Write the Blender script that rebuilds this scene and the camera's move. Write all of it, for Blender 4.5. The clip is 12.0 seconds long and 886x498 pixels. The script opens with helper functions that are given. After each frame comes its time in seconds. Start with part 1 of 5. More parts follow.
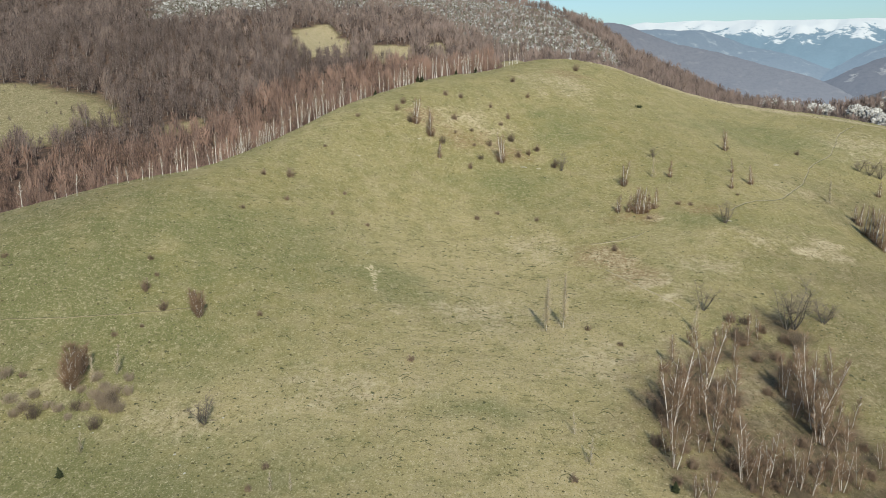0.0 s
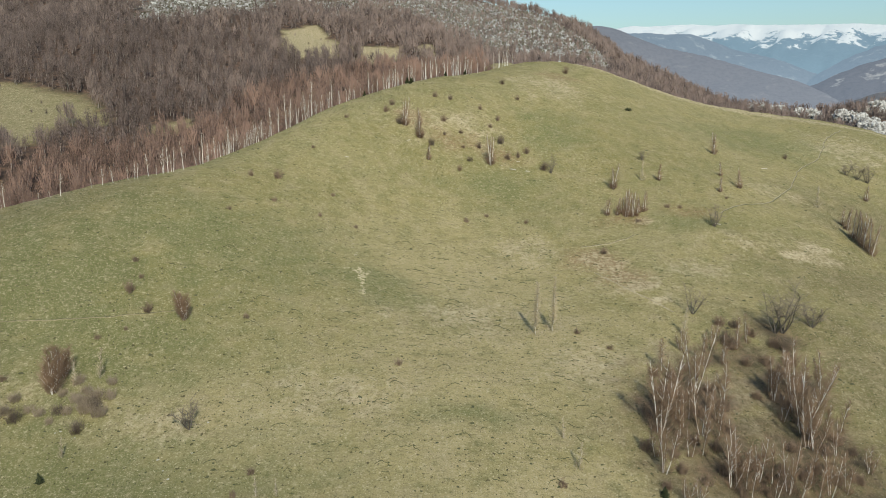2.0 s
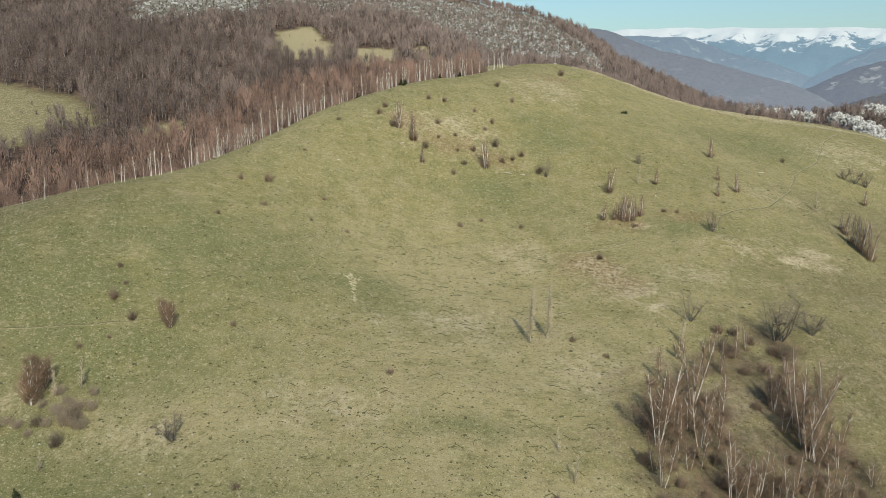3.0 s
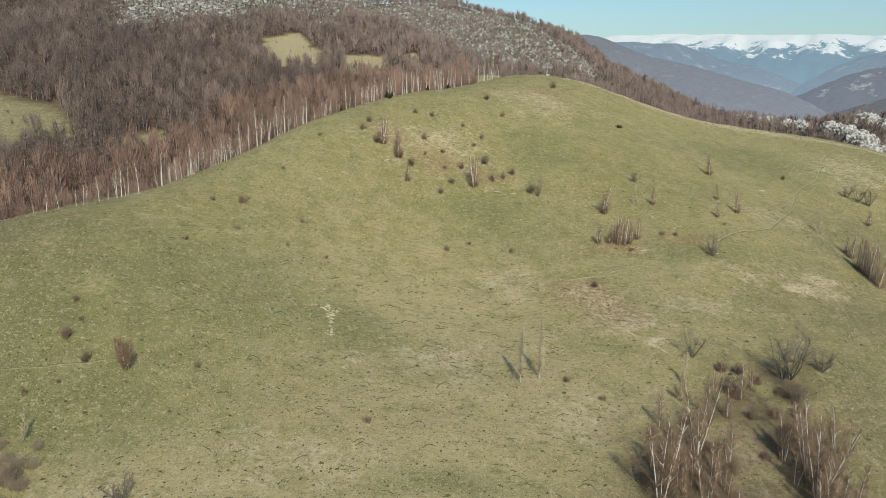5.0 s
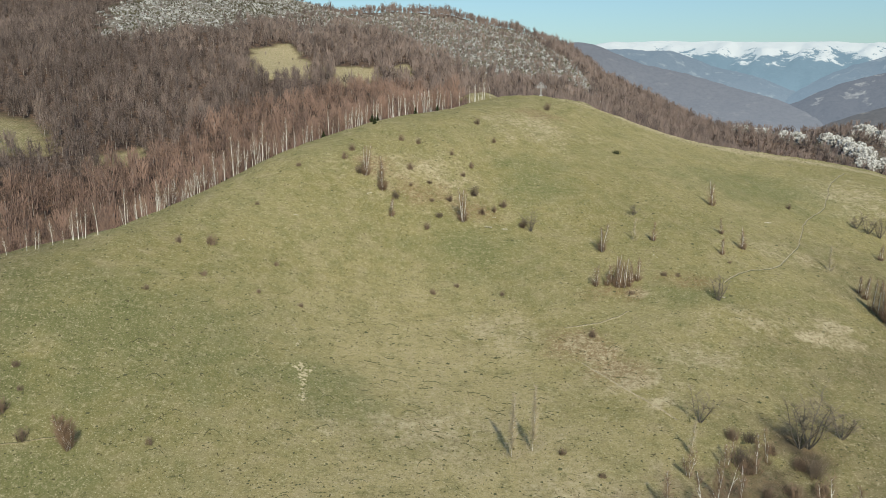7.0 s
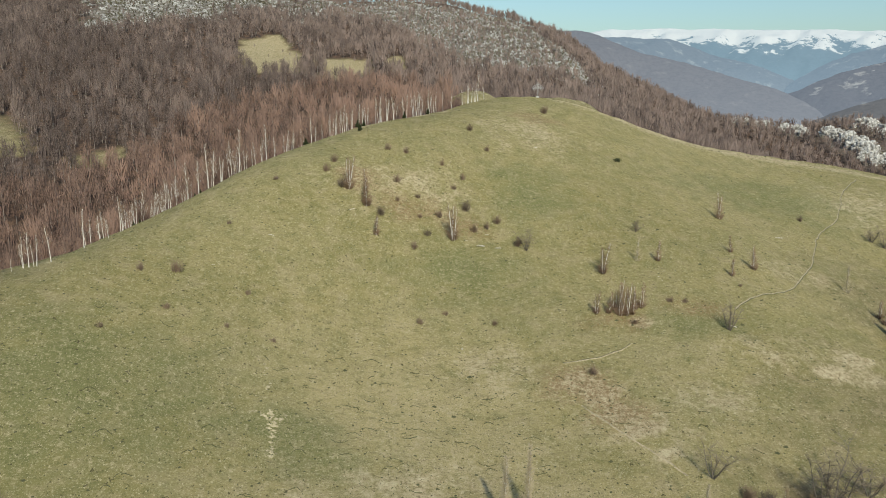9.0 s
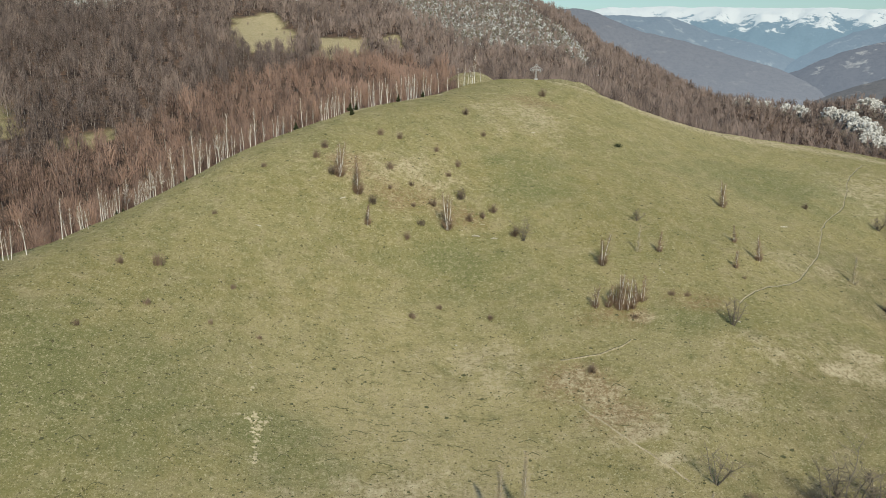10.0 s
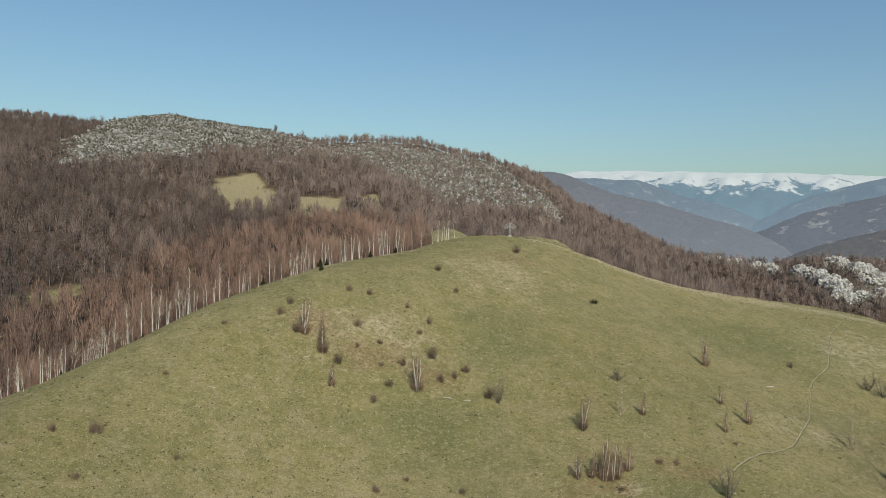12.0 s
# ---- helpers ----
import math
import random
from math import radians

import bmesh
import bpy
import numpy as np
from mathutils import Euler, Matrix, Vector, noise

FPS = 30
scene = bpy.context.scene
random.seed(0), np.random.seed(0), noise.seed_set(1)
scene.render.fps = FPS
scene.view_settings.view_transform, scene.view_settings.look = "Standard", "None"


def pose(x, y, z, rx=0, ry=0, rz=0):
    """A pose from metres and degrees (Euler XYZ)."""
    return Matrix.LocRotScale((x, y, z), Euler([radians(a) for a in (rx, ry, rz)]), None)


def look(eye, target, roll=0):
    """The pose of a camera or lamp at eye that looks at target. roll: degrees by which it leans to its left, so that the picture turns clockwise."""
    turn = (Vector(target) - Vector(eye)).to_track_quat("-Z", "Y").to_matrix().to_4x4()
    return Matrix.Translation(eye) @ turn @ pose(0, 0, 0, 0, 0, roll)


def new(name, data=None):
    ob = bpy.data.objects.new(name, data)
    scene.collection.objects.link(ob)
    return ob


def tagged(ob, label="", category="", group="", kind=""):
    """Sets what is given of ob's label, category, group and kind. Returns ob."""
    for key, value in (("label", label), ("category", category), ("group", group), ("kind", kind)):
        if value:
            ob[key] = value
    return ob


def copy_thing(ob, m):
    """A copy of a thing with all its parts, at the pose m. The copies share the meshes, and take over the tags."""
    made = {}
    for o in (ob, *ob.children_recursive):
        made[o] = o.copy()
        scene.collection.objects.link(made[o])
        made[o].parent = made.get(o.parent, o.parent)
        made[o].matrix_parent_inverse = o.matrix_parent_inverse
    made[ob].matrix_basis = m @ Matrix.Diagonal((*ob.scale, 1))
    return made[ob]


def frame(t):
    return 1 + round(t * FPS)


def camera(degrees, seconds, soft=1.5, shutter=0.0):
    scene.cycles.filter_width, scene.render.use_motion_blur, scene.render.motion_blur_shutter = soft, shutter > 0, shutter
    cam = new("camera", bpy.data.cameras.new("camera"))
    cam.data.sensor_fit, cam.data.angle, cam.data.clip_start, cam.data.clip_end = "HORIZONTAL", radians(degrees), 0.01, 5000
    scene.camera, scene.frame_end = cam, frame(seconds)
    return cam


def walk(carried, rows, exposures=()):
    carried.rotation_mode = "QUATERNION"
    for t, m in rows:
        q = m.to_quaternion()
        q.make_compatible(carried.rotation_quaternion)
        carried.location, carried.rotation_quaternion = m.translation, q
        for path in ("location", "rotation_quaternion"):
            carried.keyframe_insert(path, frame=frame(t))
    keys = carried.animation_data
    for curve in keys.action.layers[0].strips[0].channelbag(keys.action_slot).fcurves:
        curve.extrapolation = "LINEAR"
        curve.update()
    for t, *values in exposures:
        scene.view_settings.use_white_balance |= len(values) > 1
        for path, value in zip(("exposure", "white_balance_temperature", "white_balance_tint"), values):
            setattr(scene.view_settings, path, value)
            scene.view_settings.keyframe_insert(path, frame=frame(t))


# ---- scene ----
cam = camera(63.29, 12.0, soft=0.75)
PATH = [
    (0, (0.00, 0.00, 96.00), (0.00, 97.63, 74.36), -0.00),
    (0.5, (-0.10, -0.10, 96.00), (0.30, 97.55, 74.46), 0.13),
    (1, (-0.17, -0.12, 95.98), (0.63, 97.56, 74.58), 0.24),
    (1.5, (-0.14, 0.23, 95.92), (1.03, 97.86, 74.30), 0.32),
    (2, (0.01, 1.29, 95.88), (1.56, 98.96, 74.50), 0.39),
    (2.5, (0.28, 2.98, 95.86), (2.15, 100.69, 74.65), 0.47),
    (3, (0.65, 5.20, 95.97), (2.84, 102.92, 74.85), 0.56),
    (3.2, (0.82, 6.32, 96.15), (3.09, 104.02, 74.94), 0.59),
    (5, (2.65, 18.44, 99.26), (5.98, 116.26, 78.75), 0.77),
    (5.5, (3.30, 22.35, 100.72), (6.82, 120.22, 80.51), 0.78),
    (6, (3.98, 26.52, 102.47), (7.72, 124.42, 82.44), 0.82),
    (6.5, (4.69, 30.86, 104.40), (8.61, 128.78, 84.49), 0.81),
    (7, (5.40, 35.19, 106.34), (9.51, 133.13, 86.55), 0.82),
    (7.5, (6.11, 39.52, 108.17), (10.38, 137.48, 88.53), 0.84),
    (7.7, (6.39, 41.24, 108.81), (10.74, 139.22, 89.29), 0.88),
    (9.3, (8.62, 54.86, 113.03), (13.26, 152.03, 89.90), 0.90),
    (9.5, (8.89, 56.41, 113.37), (13.56, 153.19, 88.63), 0.94),
    (10, (9.64, 59.83, 113.80), (14.50, 156.73, 89.57), 0.96),
    (10.1, (9.81, 60.45, 113.86), (14.60, 157.59, 90.59), 0.96),
    (10.2, (9.98, 61.08, 113.92), (14.89, 158.71, 92.82), 0.96),
    (10.3, (10.15, 61.71, 113.98), (15.46, 160.06, 96.66), 0.97),
    (10.4, (10.32, 62.34, 114.04), (16.23, 161.44, 102.05), 0.96),
    (10.5, (10.49, 62.96, 114.09), (17.05, 162.54, 107.62), 0.94),
    (10.6, (10.65, 63.46, 114.03), (17.64, 163.20, 112.13), 0.94),
    (10.8, (10.98, 64.45, 113.91), (18.42, 164.02, 119.51), 0.93),
    (11, (11.31, 65.44, 113.78), (18.80, 164.97, 119.93), 1.03),
    (11.5, (12.02, 67.28, 113.39), (19.51, 166.95, 116.32), 1.07),
    (12, (12.67, 68.78, 113.10), (20.09, 168.47, 110.22), 1.18),
]
walk(cam, [(t, look(eye, target, roll)) for t, eye, target, roll in PATH], [
    (0.0, 0.13, 6500, 8.5), (1.0, 0.08, 6500, 8), (3.0, 0.05, 6520, 7), (5.0, 0.04, 6560, 7), (10.1, 0.01, 6660, 6.5), (10.8, -0.07, 6660, 6.5), (11.5, -0.13, 6660, 6.5),
    (12.0, -0.26, 6680, 7)])

# ---- sky and sun ----
SUN_FROM = Vector((0.24 * math.cos(radians(42)), -0.97 * math.cos(radians(42)), math.sin(radians(42)))).normalized()
world = bpy.data.worlds.new("sky")
scene.world = world
world.use_nodes = True
sky_nodes = world.node_tree
sky = sky_nodes.nodes.new("ShaderNodeTexSky")
sky.sky_type = "NISHITA"
sky.sun_disc = False
sky.sun_elevation = radians(42)
sky.sun_rotation = math.atan2(SUN_FROM.x, SUN_FROM.y)
sky.altitude = 900
sky.air_density, sky.dust_density, sky.ozone_density = 1.5, 3.0, 3.0
sky_nodes.nodes["Background"].inputs["Strength"].default_value = 0.138
air = sky_nodes.nodes.new("ShaderNodeMix")
air.data_type, air.blend_type = "RGBA", "MULTIPLY"
air.inputs[0].default_value, air.inputs[7].default_value = 1.0, (0.74, 0.88, 0.955, 1)
sky_nodes.links.new(sky.outputs[0], air.inputs[6])
sky_nodes.links.new(air.outputs[2], sky_nodes.nodes["Background"].inputs[0])
sun = new("sun", bpy.data.lights.new("sun", "SUN"))
sun.data.energy, sun.data.angle, sun.data.color = 4.4, radians(0.53), (1.0, 0.935, 0.79)
sun.matrix_world = look(SUN_FROM * 100, (0, 0, 0))


# ---- the lie of the land: one hill, its saddle and the ridges round it ----
HILL_X = np.linspace(-240.0, 288.0, 9)
HILL_Y = np.linspace(0.0, 480.0, 9)
HILL_WIDTH = 70.4
HILL_BASE = -51.4
HILL_SWELL = np.array([
    [33.6, 10.1, 14.8, -34.0, 25.8, 14.6, -5.9, 23.4, -8.5],
    [-3.4, -41.4, 54.3, 85.3, -45.3, 26.5, -15.5, -4.9, 20.7],
    [1.8, 94.2, -115.1, -58.4, 58.5, -51.1, 90.0, -57.6, 9.2],
    [9.5, -54.0, 137.8, 28.0, 60.6, -29.1, -36.5, 73.7, -13.6],
    [0.6, -19.0, 8.0, -41.5, -176.0, 201.7, -94.6, 1.7, -26.7],
    [-16.6, 126.6, -208.0, 274.3, 46.4, -91.0, 50.4, 42.1, 27.2],
    [-50.6, -65.8, 125.3, -198.0, 8.4, 55.6, -50.9, 32.6, -99.6],
    [61.8, -63.7, 51.1, -3.2, 67.6, 18.9, -19.6, 49.3, 53.2],
    [-46.8, 44.6, -85.3, 51.8, -70.8, 19.6, -2.4, -23.1, -39.8],
])


RIM_SWELL = [
    0.0, 0.1, 1.0, 0.2, 0.0, 0.1, -0.6, -1.2, 0.0, 1.8, 1.7, -4.7, 0.2, 2.4, 0.6, -4.5, 0.4, 2.0, 1.4, -1.7, 0.1, 1.6, 0.3,
    -2.2, 0.0, 0.9, 0.9, 0.5, -0.0, -0.1, -0.3, -0.1, 0.0, 0.6, 1.5, 0.6, 0.0, 0.1, -0.0, -0.1, -0.0, -0.7, -2.0, -0.9, 0.0,
    0.3, 0.8, 0.4,
]


def rim_swell(x, y):
    """The rounded shoulders along the meadow's two rims."""
    places = [(px, float(wood_edge(px)) + back, 17.0) for px in range(-130, 1, 20) for back in (-62, -36, -12, 8)]
    places += [(px, py, 26.0) for px in range(120, 241, 30) for py in (290, 325, 360, 395)]
    return sum(a * np.exp(-((x - px) ** 2 + (y - py) ** 2) / (2 * w * w)) for a, (px, py, w) in zip(RIM_SWELL, places) if a)


def hill_height(x, y):
    """The meadow hill: a rising plane with broad swells."""
    z = np.minimum(32.0 + 0.27 * (y - 112.0), 99.2) + HILL_BASE
    gx = [np.exp(-((x - c) ** 2) / (2 * HILL_WIDTH**2)) for c in HILL_X]
    gy = [np.exp(-((y - c) ** 2) / (2 * HILL_WIDTH**2)) for c in HILL_Y]
    for j in range(9):
        for i in range(9):
            z = z + HILL_SWELL[j, i] * gx[i] * gy[j]
    out = np.maximum(np.maximum(-235.0 - x, x - 285.0), 0) + np.maximum(y - 470.0, 0) + np.maximum(-10.0 - y, 0)
    return z + rim_swell(x, y) - 0.35 * out


# crest lines: x, y, height
BACK_LEFT = [(-873, 1280, 276), (-783, 1340, 286), (-678, 1400, 295), (-640, 1420, 296), (-599, 1438, 295), (-556, 1457, 291), (-537, 1464, 281), (-516, 1472, 262)]
LIMESTONE = [(-395, 1037, 212), (-395, 1063, 226), (-393, 1086, 235), (-384, 1111, 246), (-371, 1126, 256), (-356, 1142, 266), (-325, 1168, 270),
             (-283, 1196, 270), (-246, 1220, 267), (-208, 1248, 264), (-166, 1271, 251), (-113, 1297, 250), (-39, 1318, 258), (40, 1336, 258),
             (118, 1314, 240), (193, 1286, 224), (252, 1260, 198), (300, 1239, 160), (372, 1214, 128), (431, 1188, 97), (488, 1160, 73), (528, 1108, 54)]
ROCKS = [(422, 1014, 76), (445, 1004, 80), (470, 992, 76), (495, 979, 73), (510, 971, 71), (521, 964, 62), (536, 956, 66), (552, 946, 72),
         (565, 938, 80), (574, 932, 84), (584, 926, 80), (599, 916, 76), (617, 903, 67), (676, 857, 58), (780, 780, 40)]
SADDLE = [(62, 376, 98), (64, 450, 99), (112, 560, 97), (110, 720, 106), (120, 900, 125)]
KNOLLS = [(33, 436, 108), (38, 434, 112.5), (43, 433, 113), (54, 432, 108.5), (66, 434, 107), (77, 435, 109.7), (86, 433, 110), (94, 432, 109), (98, 431, 105)]
SPUR = [(-160, 990, 140), (-200, 860, 103), (-260, 720, 75), (-330, 560, 54)]


def crest(x, y, line, fall, soft=25.0):
    top = np.full(np.shape(x), -1e4)
    for (ax, ay, az), (bx, by, bz) in zip(line, line[1:]):
        dx, dy = bx - ax, by - ay
        s = np.clip(((x - ax) * dx + (y - ay) * dy) / (dx * dx + dy * dy), 0, 1)
        d = np.hypot(x - ax - s * dx, y - ay - s * dy)
        top = np.maximum(top, az + s * (bz - az) - fall * (np.sqrt(d * d + soft * soft) - soft))
    return top


def blend(a, b, soft):
    """The higher of two heights, with a rounded valley between them."""
    k = np.clip(0.5 + 0.5 * (a - b) / soft, 0, 1)
    return b + (a - b) * k + soft * k * (1 - k)


def waves(x, y, size, seed):
    """Smooth unevenness between -1 and 1, with swells of about that size."""
    rng, z = np.random.RandomState(seed), 0.0
    for k in range(7):
        a, p, f = rng.uniform(0, 6.283), rng.uniform(0, 6.283), rng.uniform(0.6, 1.5) * 6.283 / size
        z = z + np.sin((x * np.cos(a) + y * np.sin(a)) * f + p)
    return z / 3.5


def land(x, y):
    """Height of the ground."""
    x, y = np.asarray(x, float), np.asarray(y, float)
    far = np.full(np.shape(x), -60.0)
    for line, fall in ((BACK_LEFT, 0.30), (LIMESTONE, 0.29), (SPUR, 0.30), (ROCKS, 0.42), (SADDLE, 0.34)):
        top = crest(x, y, line, fall)
        if line is LIMESTONE:
            top = top - np.interp(x, [-420, -395, -375, -350, 190, 256, 300, 372, 431, 488, 700], [26, 20, 9, 0, 0, 13, 39, 51, 66, 75, 88])
        far = blend(top, far, 25.0)
    far = blend(crest(x, y, KNOLLS, 0.75, 6.0), far, 4.0)
    rough = np.clip((y - 520.0) / 300.0, 0, 1)
    far = far + rough * (2.5 * waves(x, y, 150, 3) + 2.0 * waves(x, y, 60, 4))
    z = blend(hill_height(x, y), far, 8.0)
    near = np.clip((900.0 - np.hypot(x, y)) / 300.0, 0, 1)
    return z + near * (0.22 * waves(x, y, 17, 5) + 0.10 * waves(x, y, 6.5, 6))


EDGE_X = [-400, -256, -176, -123, -106, -82, -69, -56, -34, -10, 22, 48, 96, 160, 224, 400]
EDGE_Y = [96, 144, 168, 197, 206, 240, 269, 285, 301, 314, 342, 462, 480, 440, 416, 400]


def wood_edge(x):
    """The line along which the wood begins behind the meadow."""
    return np.interp(x, EDGE_X, EDGE_Y)


# ---- materials ----
def material(name, rough=0.9, spec=0.2):
    m = bpy.data.materials.new(name)
    m.use_nodes = True
    shader = m.node_tree.nodes["Principled BSDF"]
    shader.inputs["Roughness"].default_value = rough
    shader.inputs["Specular IOR Level"].default_value = spec
    return m, m.node_tree, shader


def node(tree, kind, **values):
    n = tree.nodes.new(kind)
    for key, value in values.items():
        n.inputs[key.replace("_", " ")].default_value = value
    return n


def noise_at(tree, scale, detail=4.0, rough=0.55, stretch=None, seed=0.0):
    """Noise in metres of the place."""
    place = tree.nodes.new("ShaderNodeNewGeometry")
    tex = node(tree, "ShaderNodeTexNoise", Scale=scale, Detail=detail, Roughness=rough)
    shift = tree.nodes.new("ShaderNodeMapping")
    shift.inputs["Location"].default_value = (seed, seed * 0.7, 0)
    if stretch:
        shift.inputs["Scale"].default_value = stretch
    tree.links.new(place.outputs["Position"], shift.inputs["Vector"])
    tree.links.new(shift.outputs[0], tex.inputs["Vector"])
    return tex.outputs["Fac"]


def ramp(tree, source, stops):
    r = tree.nodes.new("ShaderNodeValToRGB")
    while len(r.color_ramp.elements) < len(stops):
        r.color_ramp.elements.new(0.5)
    for e, (at, colour) in zip(r.color_ramp.elements, stops):
        e.position = at
        e.color = (*colour, 1) if len(colour) == 3 else colour
    tree.links.new(source, r.inputs[0])
    return r.outputs[0]


def mix(tree, factor, a, b, how="MIX"):
    m = tree.nodes.new("ShaderNodeMix")
    m.data_type, m.blend_type = "RGBA", how
    for slot, value in ((0, factor), (6, a), (7, b)):
        if isinstance(value, (float, int)):
            m.inputs[slot].default_value = value
        elif isinstance(value, tuple):
            m.inputs[slot].default_value = (*value, 1)
        else:
            tree.links.new(value, m.inputs[slot])
    return m.outputs[2]


def maths(tree, how, a, b):
    m = tree.nodes.new("ShaderNodeMath")
    m.operation, m.use_clamp = how, True
    for slot, value in ((0, a), (1, b)):
        if isinstance(value, (float, int)):
            m.inputs[slot].default_value = value
        else:
            tree.links.new(value, m.inputs[slot])
    return m.outputs[0]


def attribute(tree, name):
    a = tree.nodes.new("ShaderNodeAttribute")
    a.attribute_name = name
    return a.outputs["Fac"]


def bump(tree, shader, height, strength, distance):
    b = node(tree, "ShaderNodeBump", Strength=strength, Distance=distance)
    tree.links.new(height, b.inputs["Height"])
    tree.links.new(b.outputs[0], shader.inputs["Normal"])


def stop(v, a, b, c=None):
    """Two or three colours over a noise, spread about its middle."""
    return [(v - 0.13, a), (v + 0.13, b)] if c is None else [(v - 0.15, a), (v, b), (v + 0.15, c)]


def ground_material():
    m, t, s = material("ground", 0.95, 0.1)
    big, broad, mid = noise_at(t, 0.02, 4, 0.6), noise_at(t, 0.06, 5, 0.65, seed=50), noise_at(t, 0.2, 5, 0.7, seed=31)
    fine, grit, blade = noise_at(t, 0.9, 6, 0.75, seed=7), noise_at(t, 3.2, 4, 0.75, seed=3), noise_at(t, 9.0, 2, 0.6, seed=4)
    tread = noise_at(t, 0.5, 5, 0.75, stretch=(0.4, 1.7, 1.0), seed=12)
    fleck, dot = noise_at(t, 2.1, 2, 0.6, seed=61), noise_at(t, 1.25, 2, 0.5, seed=77)
    turf = ramp(t, big, stop(0.5, (0.226, 0.193, 0.076), (0.259, 0.22, 0.094), (0.294, 0.247, 0.116)))
    turf = mix(t, ramp(t, broad, stop(0.5, (0.5, 0.5, 0.5), (0, 0, 0))), turf, (0.185, 0.176, 0.076))
    turf = mix(t, ramp(t, attribute(t, "pale"), [(0.05, (0, 0, 0)), (0.9, (0.75, 0.75, 0.75))]), turf, (0.38, 0.314, 0.165))
    turf = mix(t, ramp(t, attribute(t, "brown"), [(0.05, (0, 0, 0)), (0.9, (0.75, 0.75, 0.75))]), turf, (0.15, 0.124, 0.064))
    turf = mix(t, ramp(t, mid, [(0.5, (0, 0, 0)), (0.66, (0.5, 0.5, 0.5))]), turf, (0.34, 0.277, 0.168))
    turf = mix(t, ramp(t, mid, [(0.34, (0.55, 0.55, 0.55)), (0.47, (0, 0, 0))]), turf, (0.155, 0.148, 0.062))
    turf = mix(t, ramp(t, attribute(t, "green"), [(0.1, (0, 0, 0)), (0.95, (0.7, 0.7, 0.7))]), turf, (0.132, 0.142, 0.056))
    straw = ramp(t, fine, stop(0.5, (0.28, 0.21, 0.12), (0.56, 0.48, 0.32)))
    patch = maths(t, "ADD", attribute(t, "dry"), noise_at(t, 0.45, 6, 0.7, seed=23))
    turf = mix(t, ramp(t, patch, [(0.66, (0, 0, 0)), (0.97, (0.9, 0.9, 0.9))]), turf, straw)
    bracken = maths(t, "MULTIPLY", attribute(t, "rust"), ramp(t, noise_at(t, 1.1, 5, 0.75, seed=90), [(0.40, (0, 0, 0)), (0.56, (0.85, 0.85, 0.85))]))
    turf = mix(t, bracken, turf, (0.22, 0.142, 0.072))
    turf = mix(t, ramp(t, tread, [(0.36, (0.34, 0.34, 0.34)), (0.47, (0, 0, 0))]), turf, (0.115, 0.108, 0.05))
    turf = mix(t, ramp(t, fine, [(0.34, (0.62, 0.62, 0.62)), (0.46, (0, 0, 0))]), turf, (0.12, 0.115, 0.05))
    turf = mix(t, ramp(t, fine, [(0.54, (0, 0, 0)), (0.65, (0.6, 0.6, 0.6))]), turf, (0.42, 0.36, 0.225))
    turf = mix(t, ramp(t, grit, [(0.33, (0.7, 0.7, 0.7)), (0.45, (0, 0, 0))]), turf, (0.07, 0.066, 0.028))
    turf = mix(t, ramp(t, grit, [(0.56, (0, 0, 0)), (0.66, (0.65, 0.65, 0.65))]), turf, (0.46, 0.40, 0.265))
    turf = mix(t, ramp(t, fleck, [(0.63, (0, 0, 0)), (0.70, (0.62, 0.62, 0.62))]), turf, (0.52, 0.455, 0.30))
    turf = mix(t, ramp(t, dot, [(0.285, (0.85, 0.85, 0.85)), (0.34, (0, 0, 0))]), turf, (0.06, 0.052, 0.024))
    # leaf litter, with shade under the trees darkened into its colour
    shaded_litter = ramp(t, noise_at(t, 0.25, 6, 0.7, seed=17), stop(0.5, (0.04, 0.031, 0.026), (0.08, 0.056, 0.043), (0.155, 0.096, 0.066)))
    floor = mix(t, attribute(t, "wood"), turf, shaded_litter)
    stone = ramp(t, noise_at(t, 0.22, 8, 0.8, seed=5), stop(0.5, (0.085, 0.078, 0.06), (0.17, 0.155, 0.13), (0.50, 0.49, 0.465)))
    t.links.new(mix(t, attribute(t, "stone"), floor, stone), s.inputs["Base Color"])
    bump(t, s, mix(t, 0.4, mix(t, 0.5, fine, grit), blade), 1.0, 0.6)
    return m


def bark_material(name, pale, dark, rings=True):
    m, t, s = material(name, 0.75, 0.25)
    base = ramp(t, noise_at(t, 3.0, 4), stop(0.5, tuple(v * 0.8 for v in pale), pale))
    marks = noise_at(t, 5.0, 3, 0.6, stretch=(0.35, 0.35, 2.5))
    t.links.new(mix(t, ramp(t, marks, [(0.56, (0, 0, 0)), (0.66, (1, 1, 1))]), base, dark), s.inputs["Base Color"])
    bump(t, s, marks, 0.3, 0.02)
    return m


def twig_material(name, a, b, each="object"):
    """Bare twigs: the shade varies from tree to tree and along the crown."""
    m, t, s = material(name, 0.9, 0.1)
    if each == "tree":
        dull = tuple(0.42 * v for v in a)
        tone = ramp(t, attribute(t, "tint"), [(0.0, dull), (0.45, a), (0.8, b), (1.0, tuple(1.35 * v for v in b))])
    else:
        tone = mix(t, t.nodes.new("ShaderNodeObjectInfo").outputs["Random"], a, b)
    t.links.new(mix(t, ramp(t, noise_at(t, 0.9, 3), stop(0.5, (0.0, 0.0, 0.0), (0.6, 0.6, 0.6))), tone, tuple(v * 1.5 for v in b)), s.inputs["Base Color"])
    return m


